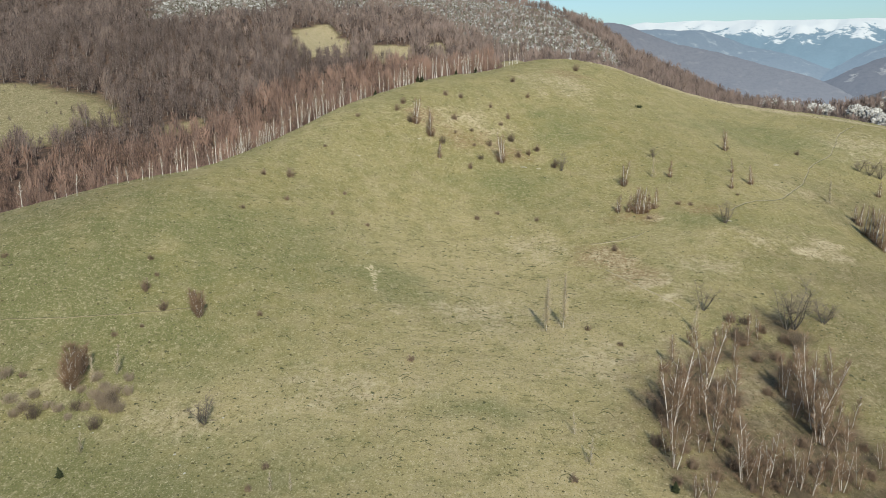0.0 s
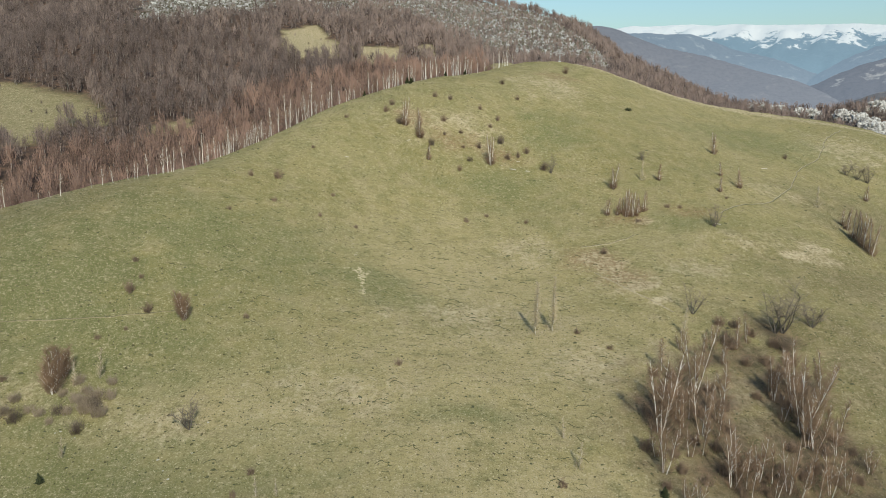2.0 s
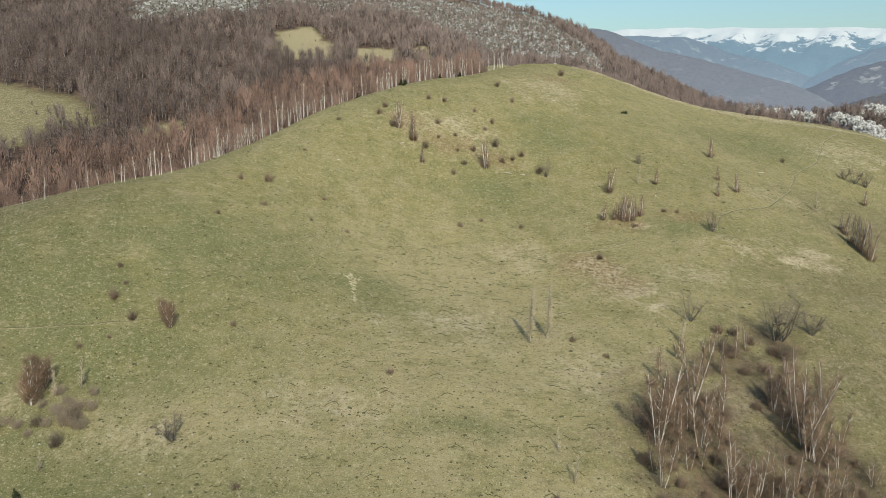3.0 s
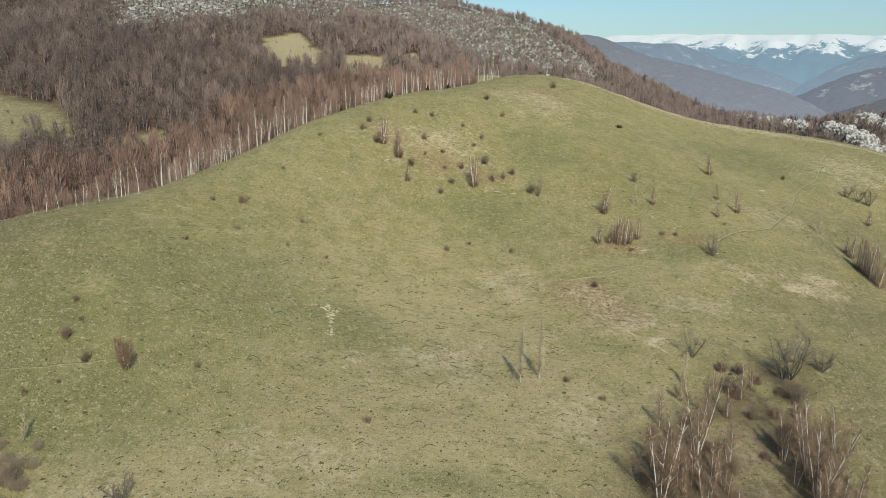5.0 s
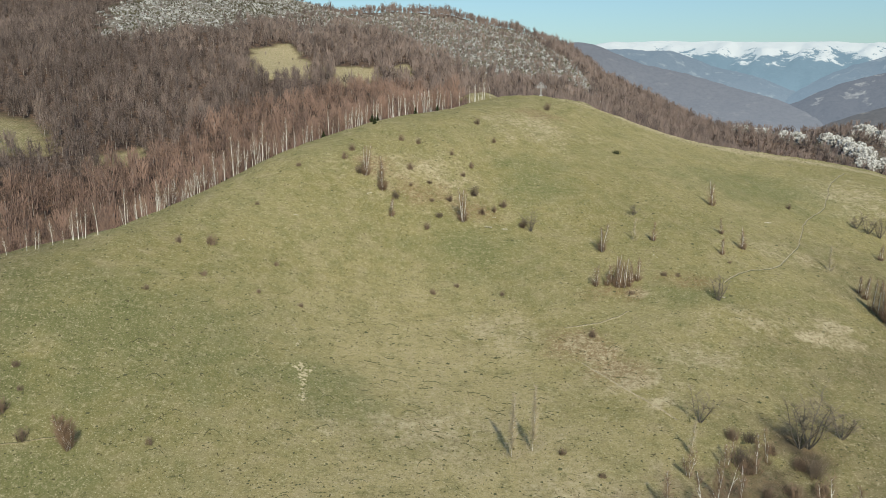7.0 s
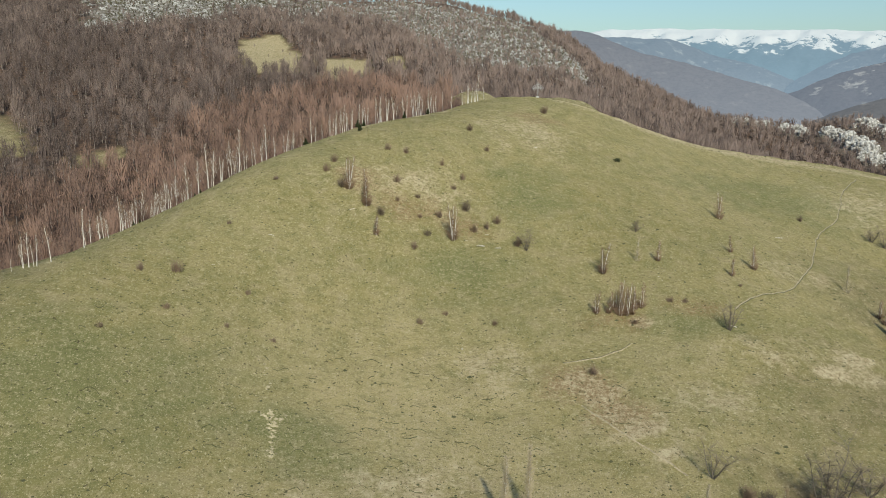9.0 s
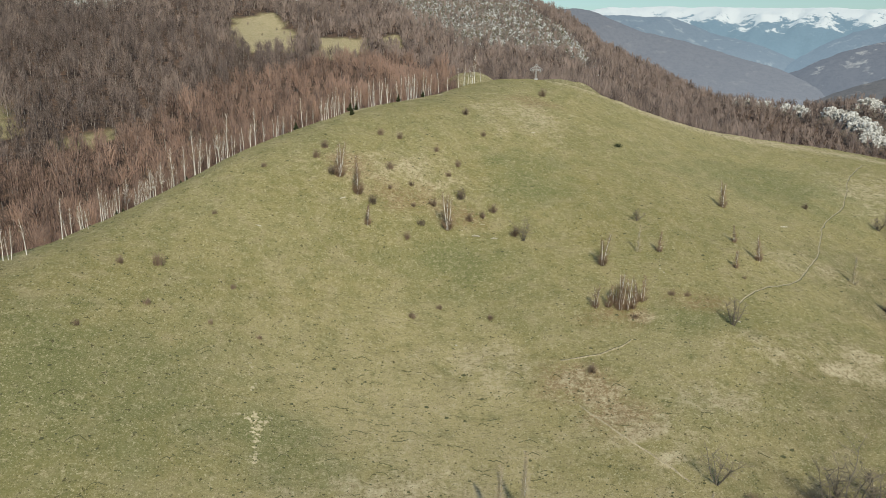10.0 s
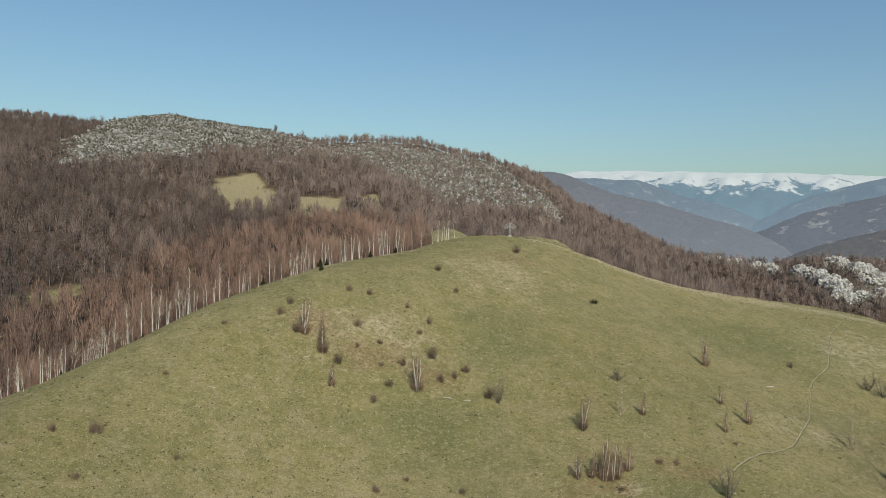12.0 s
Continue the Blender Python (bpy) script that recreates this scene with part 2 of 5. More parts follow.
def plain_material(name, a, b, scale=6.0, rough=0.85, metal=0.0, relief=0.3):
    m, t, s = material(name, rough, 0.3)
    s.inputs["Metallic"].default_value = metal
    n = noise_at(t, scale, 5, 0.65)
    t.links.new(ramp(t, n, stop(0.5, a, b)), s.inputs["Base Color"])
    bump(t, s, n, relief, 0.3 / scale)
    return m


GROUND = ground_material()
BIRCH_BARK = bark_material("birch_bark", (0.72, 0.68, 0.62), (0.14, 0.12, 0.105))
GREY_BARK = bark_material("grey_bark", (0.17, 0.14, 0.11), (0.07, 0.058, 0.045))
PALE_BARK = bark_material("pale_bark", (0.30, 0.26, 0.225), (0.11, 0.09, 0.075))
DEAD_WOOD = plain_material("dead_wood", (0.42, 0.37, 0.30), (0.62, 0.57, 0.49))
BIRCH_TWIG = twig_material("birch_twig", (0.135, 0.092, 0.062), (0.20, 0.136, 0.09))
TAN_TWIG = twig_material("tan_twig", (0.20, 0.16, 0.115), (0.27, 0.215, 0.155))
PALE_TWIG = twig_material("pale_twig", (0.27, 0.225, 0.15), (0.33, 0.275, 0.19))
SHRUB_TWIG = twig_material("shrub_twig", (0.10, 0.075, 0.055), (0.19, 0.135, 0.095))
OLIVE_TWIG = twig_material("olive_twig", (0.145, 0.12, 0.085), (0.2, 0.162, 0.115))
DARK_TWIG = twig_material("dark_twig", (0.09, 0.07, 0.052), (0.14, 0.108, 0.08))
RED_TWIG = twig_material("beech_twig", (0.146, 0.102, 0.085), (0.225, 0.147, 0.114), "tree")
GREY_TWIG = twig_material("wood_twig", (0.108, 0.084, 0.076), (0.188, 0.143, 0.123), "tree")
SCRUB_TWIG = twig_material("scrub_twig", (0.08, 0.075, 0.05), (0.14, 0.125, 0.086), "tree")
NEEDLES = plain_material("needles", (0.022, 0.030, 0.012), (0.05, 0.058, 0.022), 3.0)
LIMESTONE_ROCK = plain_material("limestone", (0.15, 0.145, 0.128), (0.46, 0.45, 0.425), 0.6, 0.9, 0.0, 0.6)
CRAG_ROCK = plain_material("crag_limestone", (0.13, 0.122, 0.105), (0.52, 0.505, 0.475), 0.32, 0.9, 0.0, 1.0)
PALE_STONE = plain_material("pale_stone", (0.30, 0.28, 0.23), (0.46, 0.44, 0.38), 3.0)
WHITE_METAL = plain_material("painted_metal", (0.26, 0.26, 0.26), (0.42, 0.42, 0.41), 4.0, 0.45)
CONCRETE = plain_material("concrete", (0.36, 0.35, 0.33), (0.47, 0.46, 0.43), 5.0)
PATH_SOIL = plain_material("path_soil", (0.21, 0.175, 0.11), (0.38, 0.32, 0.21), 1.3)
TRAIL_SOIL = plain_material("trail_soil", (0.15, 0.125, 0.07), (0.25, 0.21, 0.12), 1.3)
BARE_SOIL = plain_material("bare_soil", (0.24, 0.205, 0.12), (0.40, 0.345, 0.225), 1.6)
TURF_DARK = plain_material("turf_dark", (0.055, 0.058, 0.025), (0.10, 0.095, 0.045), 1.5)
TURF_PALE = plain_material("turf_pale", (0.21, 0.19, 0.09), (0.33, 0.285, 0.16), 1.5)


# ---- meshes ----
def mesh_of(name, verts, faces, *materials, smooth=False, slots=None, tint=None):
    """A mesh from an array of corners and an array of faces with one number of corners."""
    verts, faces = np.asarray(verts, np.float32), np.asarray(faces, np.int32)
    me = bpy.data.meshes.new(name)
    n, k = faces.shape
    me.vertices.add(len(verts))
    me.vertices.foreach_set("co", verts.ravel())
    me.loops.add(n * k)
    me.loops.foreach_set("vertex_index", faces.ravel())
    me.polygons.add(n)
    me.polygons.foreach_set("loop_start", np.arange(0, n * k, k, dtype=np.int32))
    me.polygons.foreach_set("use_smooth", np.full(n, smooth, dtype=bool))
    for m in materials:
        me.materials.append(m)
    if slots is not None:
        me.polygons.foreach_set("material_index", np.asarray(slots, np.int32))
    if tint is not None:
        me.attributes.new("tint", "FLOAT", "POINT").data.foreach_set("value", np.asarray(tint, np.float32))
    me.update(calc_edges=True)
    return me


def grid_faces(rows, columns):
    a = (np.arange(rows - 1)[:, None] * columns + np.arange(columns - 1)[None]).ravel()
    return np.stack([a, a + 1, a + columns + 1, a + columns], -1)


def part(name, data, parent, label=""):
    ob = new(name, data)
    ob.parent = parent
    return tagged(ob, label)


# ---- ground: one sheet to the horizon, fine on the meadow ----
def spread(fine_from, fine_to, step, low_end, high_end, cap, cap_to):
    """Lines of a grid: fine in the middle, wider outwards, no wider than cap up to cap_to."""
    def outwards(start, end):
        out, s = [start], step
        while out[-1] < end:
            s = min(s * 1.09, cap) if out[-1] < cap_to else min(s * 1.15, 260)
            out.append(out[-1] + s)
        return np.array(out[1:])

    mid = np.arange(fine_from, fine_to, step)
    return np.concatenate([-outwards(-mid[0], -low_end)[::-1], mid, outwards(mid[-1], high_end)])


def spots(x, y, places, crisp=0.9):
    """How much of each place (x, y, radius across, radius along) is felt here, with ragged edges."""
    ragged = 0.28 * waves(x, y, 14, 21) + 0.2 * waves(x, y, 5, 22)
    out = np.zeros(np.shape(x))
    for px, py, rx, ry in places:
        d = np.hypot((x - px) / rx, (y - py) / ry)
        out = np.maximum(out, np.clip((1.3 - d - ragged) * crisp, 0, 1))
    return out


def inside(x, y, outline, ragged=6.0, soft=8.0):
    """1 within an outline, 0 outside it, with a ragged edge."""
    p = np.array(outline, float)
    best, odd = np.full(np.shape(x), 1e9), np.zeros(np.shape(x), bool)
    for (ax, ay), (bx, by) in zip(p, np.roll(p, -1, axis=0)):
        dx, dy = bx - ax, by - ay
        s = np.clip(((x - ax) * dx + (y - ay) * dy) / (dx * dx + dy * dy), 0, 1)
        best = np.minimum(best, np.hypot(x - ax - s * dx, y - ay - s * dy))
        odd ^= ((ay > y) != (by > y)) & (x < ax + dx * (y - ay) / (dy if dy else 1e-9))
    d = np.where(odd, best, -best) + ragged * (0.7 * waves(x, y, 45, 23) + 0.5 * waves(x, y, 17, 24))
    return np.clip(0.5 + d / soft, 0, 1)


GLADES = [
    [(-160, 798), (-129, 838), (-112, 809), (-90, 745), (-90, 705), (-122, 672), (-148, 730)],
    [(-84, 765), (-58, 780), (-30, 800), (-31, 750), (-54, 697), (-68, 705)],
    [(-24, 793), (-6, 845), (3, 819), (-8, 770)],
    [(-350, 544), (-301, 543), (-268, 533), (-240, 516), (-219, 497), (-208, 467), (-229, 467), (-235, 455), (-233, 430), (-247, 425), (-280, 423)],
    [(-188, 474), (-176, 478), (-163, 475), (-160, 464), (-163, 457), (-176, 464)],
]
DOME = [(-358, 933), (-352, 982), (-385, 1130), (-350, 1175), (-310, 1215), (-263, 1245), (-192, 1285), (-150, 1180), (-159, 1066), (-165, 981), (-195, 933), (-206, 856), (-238, 828),
        (-274, 804), (-297, 771), (-315, 788), (-320, 844)]
SPECKLED = [(-190, 1230), (-96, 1260), (11, 1290), (110, 1270), (185, 1240), (210, 1102), (215, 1009), (215, 913), (191, 864), (172, 903), (127, 868),
            (82, 863), (60, 933), (19, 938), (-12, 1050), (-85, 1022), (-129, 935), (-159, 1000)]
CLEARINGS = [
    (45, 431, 15, 13), (86, 428, 17, 9), (-167, 477, 7, 10),
]
STREAK = [(211, 1079, 7, 30), (214, 1030, 8, 34), (216, 980, 9, 40), (216, 930, 9, 34), (208, 885, 8, 20)]
CRAGS = [
    (444, 1000, 16, 5), (471, 992, 15, 6), (491, 970, 14, 9), (497, 953, 15, 12), (501, 942, 12, 10), (514, 912, 13, 9), (517, 897, 13, 9), (517, 876, 16, 12),
    (516, 861, 15, 12), (520, 850, 16, 11), (523, 839, 14, 12), (521, 826, 10, 9), (536, 827, 13, 6), (562, 919, 17, 10), (563, 905, 15, 12), (571, 889, 17, 12),
    (575, 875, 17, 12), (569, 853, 15, 9), (586, 861, 14, 10), (559, 826, 12, 8),
]


def stony(x, y):
    """How stony the ground of the far ridge is: the bare dome, the speckled slope, a pale streak and the crags."""
    crag = np.zeros(np.shape(x))
    for cx, cy, wide, _ in CRAGS:
        crag = np.maximum(crag, np.clip(1.6 - np.hypot(x - cx, y - cy) / wide, 0, 1))
    return np.maximum.reduce([inside(x, y, DOME, 16.0, 22.0), 0.72 * inside(x, y, SPECKLED, 22.0, 40.0), spots(x, y, STREAK, 2.0), 0.8 * crag])


def open_glade(x, y):
    return np.maximum.reduce([inside(x, y, g, 4.0, 6.0) for g in GLADES] + [spots(x, y, CLEARINGS, 3.0)])


DRY = [
    (46, 201, 10, 8), (53, 193, 12, 8), (58, 185, 14, 6), (75, 194, 22, 7), (111, 207, 14, 7),
    (49, 196, 14, 12), (56, 190, 16, 8), (60, 181, 10, 6), (112, 212, 26, 8), (115, 205, 10, 5),
    (-19, 134, 20, 9), (10, 168, 26, 16), (29, 207, 18, 9), (92, 210, 20, 7), (10, 269, 26, 16),
    (-7, 268, 16, 14), (52, 316, 26, 22), (180, 309, 30, 26), (-52, 125, 16, 7), (62, 142, 30, 22),
    (119, 252, 18, 8), (34, 150, 16, 12), (-80, 131, 8, 6),
]
STRAW = [
    (46, 200, 4, 4), (49, 197, 5, 4), (52, 191, 5, 3), (56, 186, 5, 2), (59, 179, 4, 2),
    (108, 206, 7, 2), (119, 213, 5, 2), (66, 221, 4, 2),
]
GREEN = [
    (-17, 181, 16, 9), (79, 221, 16, 6), (7, 130, 14, 4), (-68, 139, 26, 9), (-70, 124, 14, 4),
    (-58, 146, 22, 10), (46, 276, 16, 16), (23, 242, 20, 12), (-9, 175, 16, 7), (-56, 182, 40, 20),
    (-91, 154, 55, 40), (-63, 110, 50, 16), (144, 309, 40, 20),
]
PALE = [(4, 135, 46, 50), (28, 150, 40, 34), (-30, 125, 40, 16), (10, 190, 40, 36), (20, 110, 40, 20)]
BROWN = [(105, 150, 36, 50), (120, 195, 32, 22), (60, 128, 30, 24), (-100, 190, 30, 60), (-110, 140, 34, 30), (150, 240, 30, 30)]
RUST = [(46, 200, 9, 7), (42, 204, 5, 4), (52, 192, 8, 6), (8, 262, 11, 5), (25, 258, 8, 4), (-8, 268, 7, 5), (60, 222, 8, 4), (82, 226, 8, 4), (56, 331, 10, 6)]
THICKET = [
    (48, 136, 9, 14), (56, 137, 12, 16), (70, 154, 10, 9), (76, 147, 11, 12), (75, 133, 12, 14),
    (57, 120, 16, 9), (67, 119, 18, 9), (79, 124, 10, 10), (84, 166, 7, 7),
]



def wood_share(x, y):
    """1 where the floor is a wood's, 0 on open grass."""
    behind = np.clip((y - wood_edge(x) - 2) / 7.0, 0, 1)
    return behind * (1 - 0.9 * open_glade(x, y))


def build_ground():
    x = spread(-140.0, 200.0, 1.6, -4800.0, 4800.0, 13.0, 750.0)
    y = spread(85.0, 400.0, 1.6, -1500.0, 4850.0, 9.0, 1450.0)
    gx, gy = np.meshgrid(x, y)
    gz = land(gx, gy)
    me = mesh_of("ground", np.stack([gx, gy, gz], -1).reshape(-1, 3), grid_faces(len(y), len(x)), GROUND, smooth=True)
    glade, rock, bank = open_glade(gx, gy), stony(gx, gy), np.clip(1.3 - np.abs(gy - wood_edge(gx) + 4.0) / 5.0, 0, 1)
    bank = bank * np.clip(0.7 + 0.6 * waves(gx, gy, 11, 44), 0, 1)
    east = np.clip(1 - np.abs(gy - 361 + 0.1 * (gx - 100)) / 10.0, 0, 1) * (gx > 66)
    fields = {
        "wood": np.maximum(wood_share(gx, gy), 0.8 * spots(gx, gy, THICKET)),
        "stone": 0.8 * rock,
        "dry": np.maximum.reduce([0.85 * spots(gx, gy, STRAW), 0.4 * spots(gx, gy, DRY, 0.7), np.where(gy < 600, 0.22, 0.36) * glade, 0.6 * bank, 0.45 * east]),
        "green": np.maximum(spots(gx, gy, GREEN), 0.35 * glade * (gy < 600)),
        "pale": spots(gx, gy, PALE, 0.8),
        "brown": np.maximum(spots(gx, gy, BROWN, 0.8), np.where(gy < 600, 0.7, 0.15) * glade),
        "rust": spots(gx, gy, RUST, 1.2),
    }
    for name, values in fields.items():
        me.attributes.new(name, "FLOAT", "POINT").data.foreach_set("value", values.astype(np.float32).ravel())
    tagged(new("ground", me), "grassy hillside with dry spring turf, woods and stony slopes beyond", "ground", kind="structure")


build_ground()


# ---- far mountains, over four kilometres off and less: plain backdrop, haze painted in ----
def hazy_material(name, wooded, open_ground, air, haze_glow, snow=None):
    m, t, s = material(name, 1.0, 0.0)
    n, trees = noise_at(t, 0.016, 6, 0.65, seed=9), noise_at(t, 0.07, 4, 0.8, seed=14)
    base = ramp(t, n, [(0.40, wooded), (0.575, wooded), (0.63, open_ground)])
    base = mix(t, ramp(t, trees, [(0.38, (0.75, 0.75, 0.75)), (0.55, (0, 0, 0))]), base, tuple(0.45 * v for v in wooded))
    if snow:
        place = t.nodes.new("ShaderNodeNewGeometry")
        split = t.nodes.new("ShaderNodeSeparateXYZ")
        t.links.new(place.outputs["Position"], split.inputs[0])
        n2 = noise_at(t, 0.007, 9, 0.78, seed=2)
        high = t.nodes.new("ShaderNodeMath")
        high.operation = "MULTIPLY_ADD"
        t.links.new(n2, high.inputs[0])
        high.inputs[1].default_value = -snow[1]
        t.links.new(split.outputs["Z"], high.inputs[2])
        mask = t.nodes.new("ShaderNodeMapRange")
        t.links.new(high.outputs[0], mask.inputs["Value"])
        mask.inputs["From Min"].default_value, mask.inputs["From Max"].default_value = snow[0] - 3, snow[0] + 3
        base = mix(t, mask.outputs[0], base, (0.375, 0.347, 0.318))
    t.links.new(base, s.inputs["Base Color"])
    bump(t, s, mix(t, 0.5, n, trees), 1.0, 14.0)
    # haze put in as emission of the air colour, stronger low in the valleys
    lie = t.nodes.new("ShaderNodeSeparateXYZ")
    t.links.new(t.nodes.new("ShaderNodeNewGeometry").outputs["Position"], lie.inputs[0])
    valley_haze = t.nodes.new("ShaderNodeMapRange")
    t.links.new(lie.outputs["Z"], valley_haze.inputs["Value"])
    for slot, value in (("From Min", -40.0), ("From Max", 280.0), ("To Min", 1.4 * haze_glow), ("To Max", haze_glow)):
        valley_haze.inputs[slot].default_value = value
    t.links.new(valley_haze.outputs[0], s.inputs["Emission Strength"])
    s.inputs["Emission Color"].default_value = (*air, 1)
    return m


def mountain(name, label, line, fall, mat, soft, rough, seed, step=14.0):
    """A range along its crest, with spurs and gullies down its slopes."""
    p = np.array(line, float)
    along = np.concatenate([[0], np.cumsum(np.hypot(*np.diff(p[:, :2], axis=0).T))])
    s = np.arange(0, along[-1], step)
    cx, cy, cz = (np.interp(s, along, p[:, k]) for k in range(3))
    d = np.concatenate([-np.geomspace(900, step, 26), [0], np.geomspace(step, 1500, 60)])
    heading = np.unwrap(np.arctan2(np.gradient(cy), np.gradient(cx)))
    kernel = np.ones(31) / 31
    heading = np.convolve(np.pad(heading, 15, "edge"), kernel, "valid")
    sx, sd = np.meshgrid(s, d)
    x = cx[None] + np.sin(heading)[None] * sd
    y = cy[None] - np.cos(heading)[None] * sd
    z = cz[None] - fall * (np.sqrt(sd**2 + soft**2) - soft)
    gully = np.clip(np.abs(sd) / 350, 0.05, 1) * rough
    z = z + gully * (waves(sx + 0.25 * sd, 0.35 * sd, 330, seed) + 0.45 * waves(sx, 0.5 * sd, 120, seed + 1)) + 0.05 * rough * waves(sx, sd, 45, seed + 2)
    me = mesh_of(name, np.stack([x, y, z], -1).reshape(-1, 3), grid_faces(len(d), len(s)), mat, smooth=True)
    return tagged(new(name, me), label, "mountain", kind="structure")


ROUND_TOP = [
    (225, 2560, 250), (418, 2536, 298), (504, 2520, 313), (560, 2508, 315), (607, 2497, 306), (672, 2445, 272),
    (735, 2398, 242), (842, 2321, 214), (904, 2244, 187), (960, 2165, 160), (1015, 2065, 134), (1050, 2002, 107),
    (1115, 1915, 61), (1198, 1802, -2), (1285, 1677, -85),
]
RIGHT_SPUR = [
    (1939, 1815, 304), (1615, 1988, 258), (1445, 2057, 235), (1338, 2070, 212), (1226, 2081, 183), (1139, 2075, 147),
    (1054, 2072, 90), (942, 2076, -10), (751, 2088, -194),
]
RIGHT_LOW = [
    (1236, 1176, 197), (1007, 1322, 149), (938, 1349, 128), (876, 1368, 110), (818, 1382, 89), (759, 1394, 64),
]
MIDDLE = [
    (446, 3542, 354), (973, 3434, 365), (1171, 3371, 356), (1319, 3262, 288), (1474, 3139, 237),
    (1575, 3032, 180), (1720, 2893, 85), (1880, 2667, -58),
]
MIDDLE_RIGHT = [
    (2695, 2317, 421), (2289, 2661, 394), (1998, 2828, 350), (1861, 2863, 317), (1739, 2896, 279), (1632, 2915, 231),
    (1544, 2928, 178), (1393, 2956, 53), (1114, 2967, -116),
]
SNOWY = [
    (44, 4719, 395), (1118, 4586, 475), (1220, 4559, 494), (1321, 4531, 491), (1550, 4457, 498), (1661, 4416, 487),
    (1785, 4368, 492), (1919, 4310, 483), (2063, 4242, 478), (2201, 4171, 478), (2332, 4099, 478), (2458, 4024, 466),
    (2577, 3948, 457), (2729, 3843, 450), (3082, 3562, 428), (3459, 3191, 389),
]

# haze painted in: bluish base on the farther ranges, blue emission on all
mountain("snowy_range", "snow-covered mountain range in blue haze", SNOWY, 0.33, hazy_material("snowy_range", (0.03, 0.042, 0.055), (0.05, 0.062, 0.075), (0.195, 0.295, 0.37), 0.95, (84.0, 600.0)), 60.0, 34.0, 40)
mountain("middle_range", "hazy blue wooded mountains", MIDDLE, 0.30, hazy_material("middle_range", (0.045, 0.05, 0.054), (0.13, 0.135, 0.13), (0.178, 0.242, 0.312), 0.95), 40.0, 40.0, 50)
mountain("middle_range", "hazy blue wooded mountains", MIDDLE_RIGHT, 0.30, hazy_material("middle_range", (0.045, 0.05, 0.054), (0.12, 0.12, 0.115), (0.18, 0.25, 0.325), 0.94), 40.0, 42.0, 60)
mountain("wooded_top", "wooded rounded mountain with a faint haze", ROUND_TOP, 0.34, hazy_material("wooded_top", (0.055, 0.05, 0.05), (0.085, 0.078, 0.072), (0.152, 0.178, 0.218), 0.94), 40.0, 30.0, 70)
mountain("wooded_spur", "wooded mountain spur with pale clearings", RIGHT_SPUR, 0.34, hazy_material("wooded_spur", (0.05, 0.048, 0.05), (0.22, 0.21, 0.19), (0.14, 0.167, 0.212), 0.82), 40.0, 36.0, 80)
mountain("wooded_spur", "wooded mountain spur with pale clearings", RIGHT_LOW, 0.38, hazy_material("wooded_spur_near", (0.06, 0.054, 0.052), (0.19, 0.17, 0.15), (0.125, 0.138, 0.158), 0.62), 30.0, 24.0, 90)


# ---- bare trees and shrubs ----
class Wood:
    """Collects tapered branches as one mesh of triangles."""

    def __init__(self):
        self.verts, self.faces = [], []

    def branch(self, points, radii, sides):
        first = len(self.verts)
        ring = [(math.cos(a * 2 * math.pi / sides), math.sin(a * 2 * math.pi / sides)) for a in range(sides)]
        for k, (p, r) in enumerate(zip(points, radii)):
            ahead = (Vector(points[min(k + 1, len(points) - 1)]) - Vector(points[max(k - 1, 0)])).normalized()
            side = ahead.orthogonal().normalized()
            up = ahead.cross(side)
            if k == len(points) - 1:
                self.verts.append(tuple(p))
            else:
                self.verts += [tuple(Vector(p) + r * (c * side + s * up)) for c, s in ring]
        last = len(points) - 2
        for k in range(last):
            for a in range(sides):
                b, q = (a + 1) % sides, first + k * sides
                self.faces += [(q + a, q + b, q + sides + b), (q + a, q + sides + b, q + sides + a)]
        q, tip = first + last * sides, len(self.verts) - 1
        self.faces += [(q + a, q + (a + 1) % sides, tip) for a in range(sides)]

    def mesh(self, name, *materials):
        return mesh_of(name, self.verts, self.faces, *materials, smooth=True)


def bent(rng, start, way, length, bends, steps, lift=0.0):
    """A wandering line from start, with lift turning it up or down."""
    p, w, out = Vector(start), Vector(way).normalized(), [Vector(start)]
    for _ in range(steps):
        w = (w + Vector((rng.uniform(-bends, bends), rng.uniform(-bends, bends), rng.uniform(-bends, bends) + lift))).normalized()
        p = p + w * (length / steps)
        out.append(p.copy())
    return out


def along(line, s):
    k = min(int(s * (len(line) - 1)), len(line) - 2)
    return line[k].lerp(line[k + 1], s * (len(line) - 1) - k)


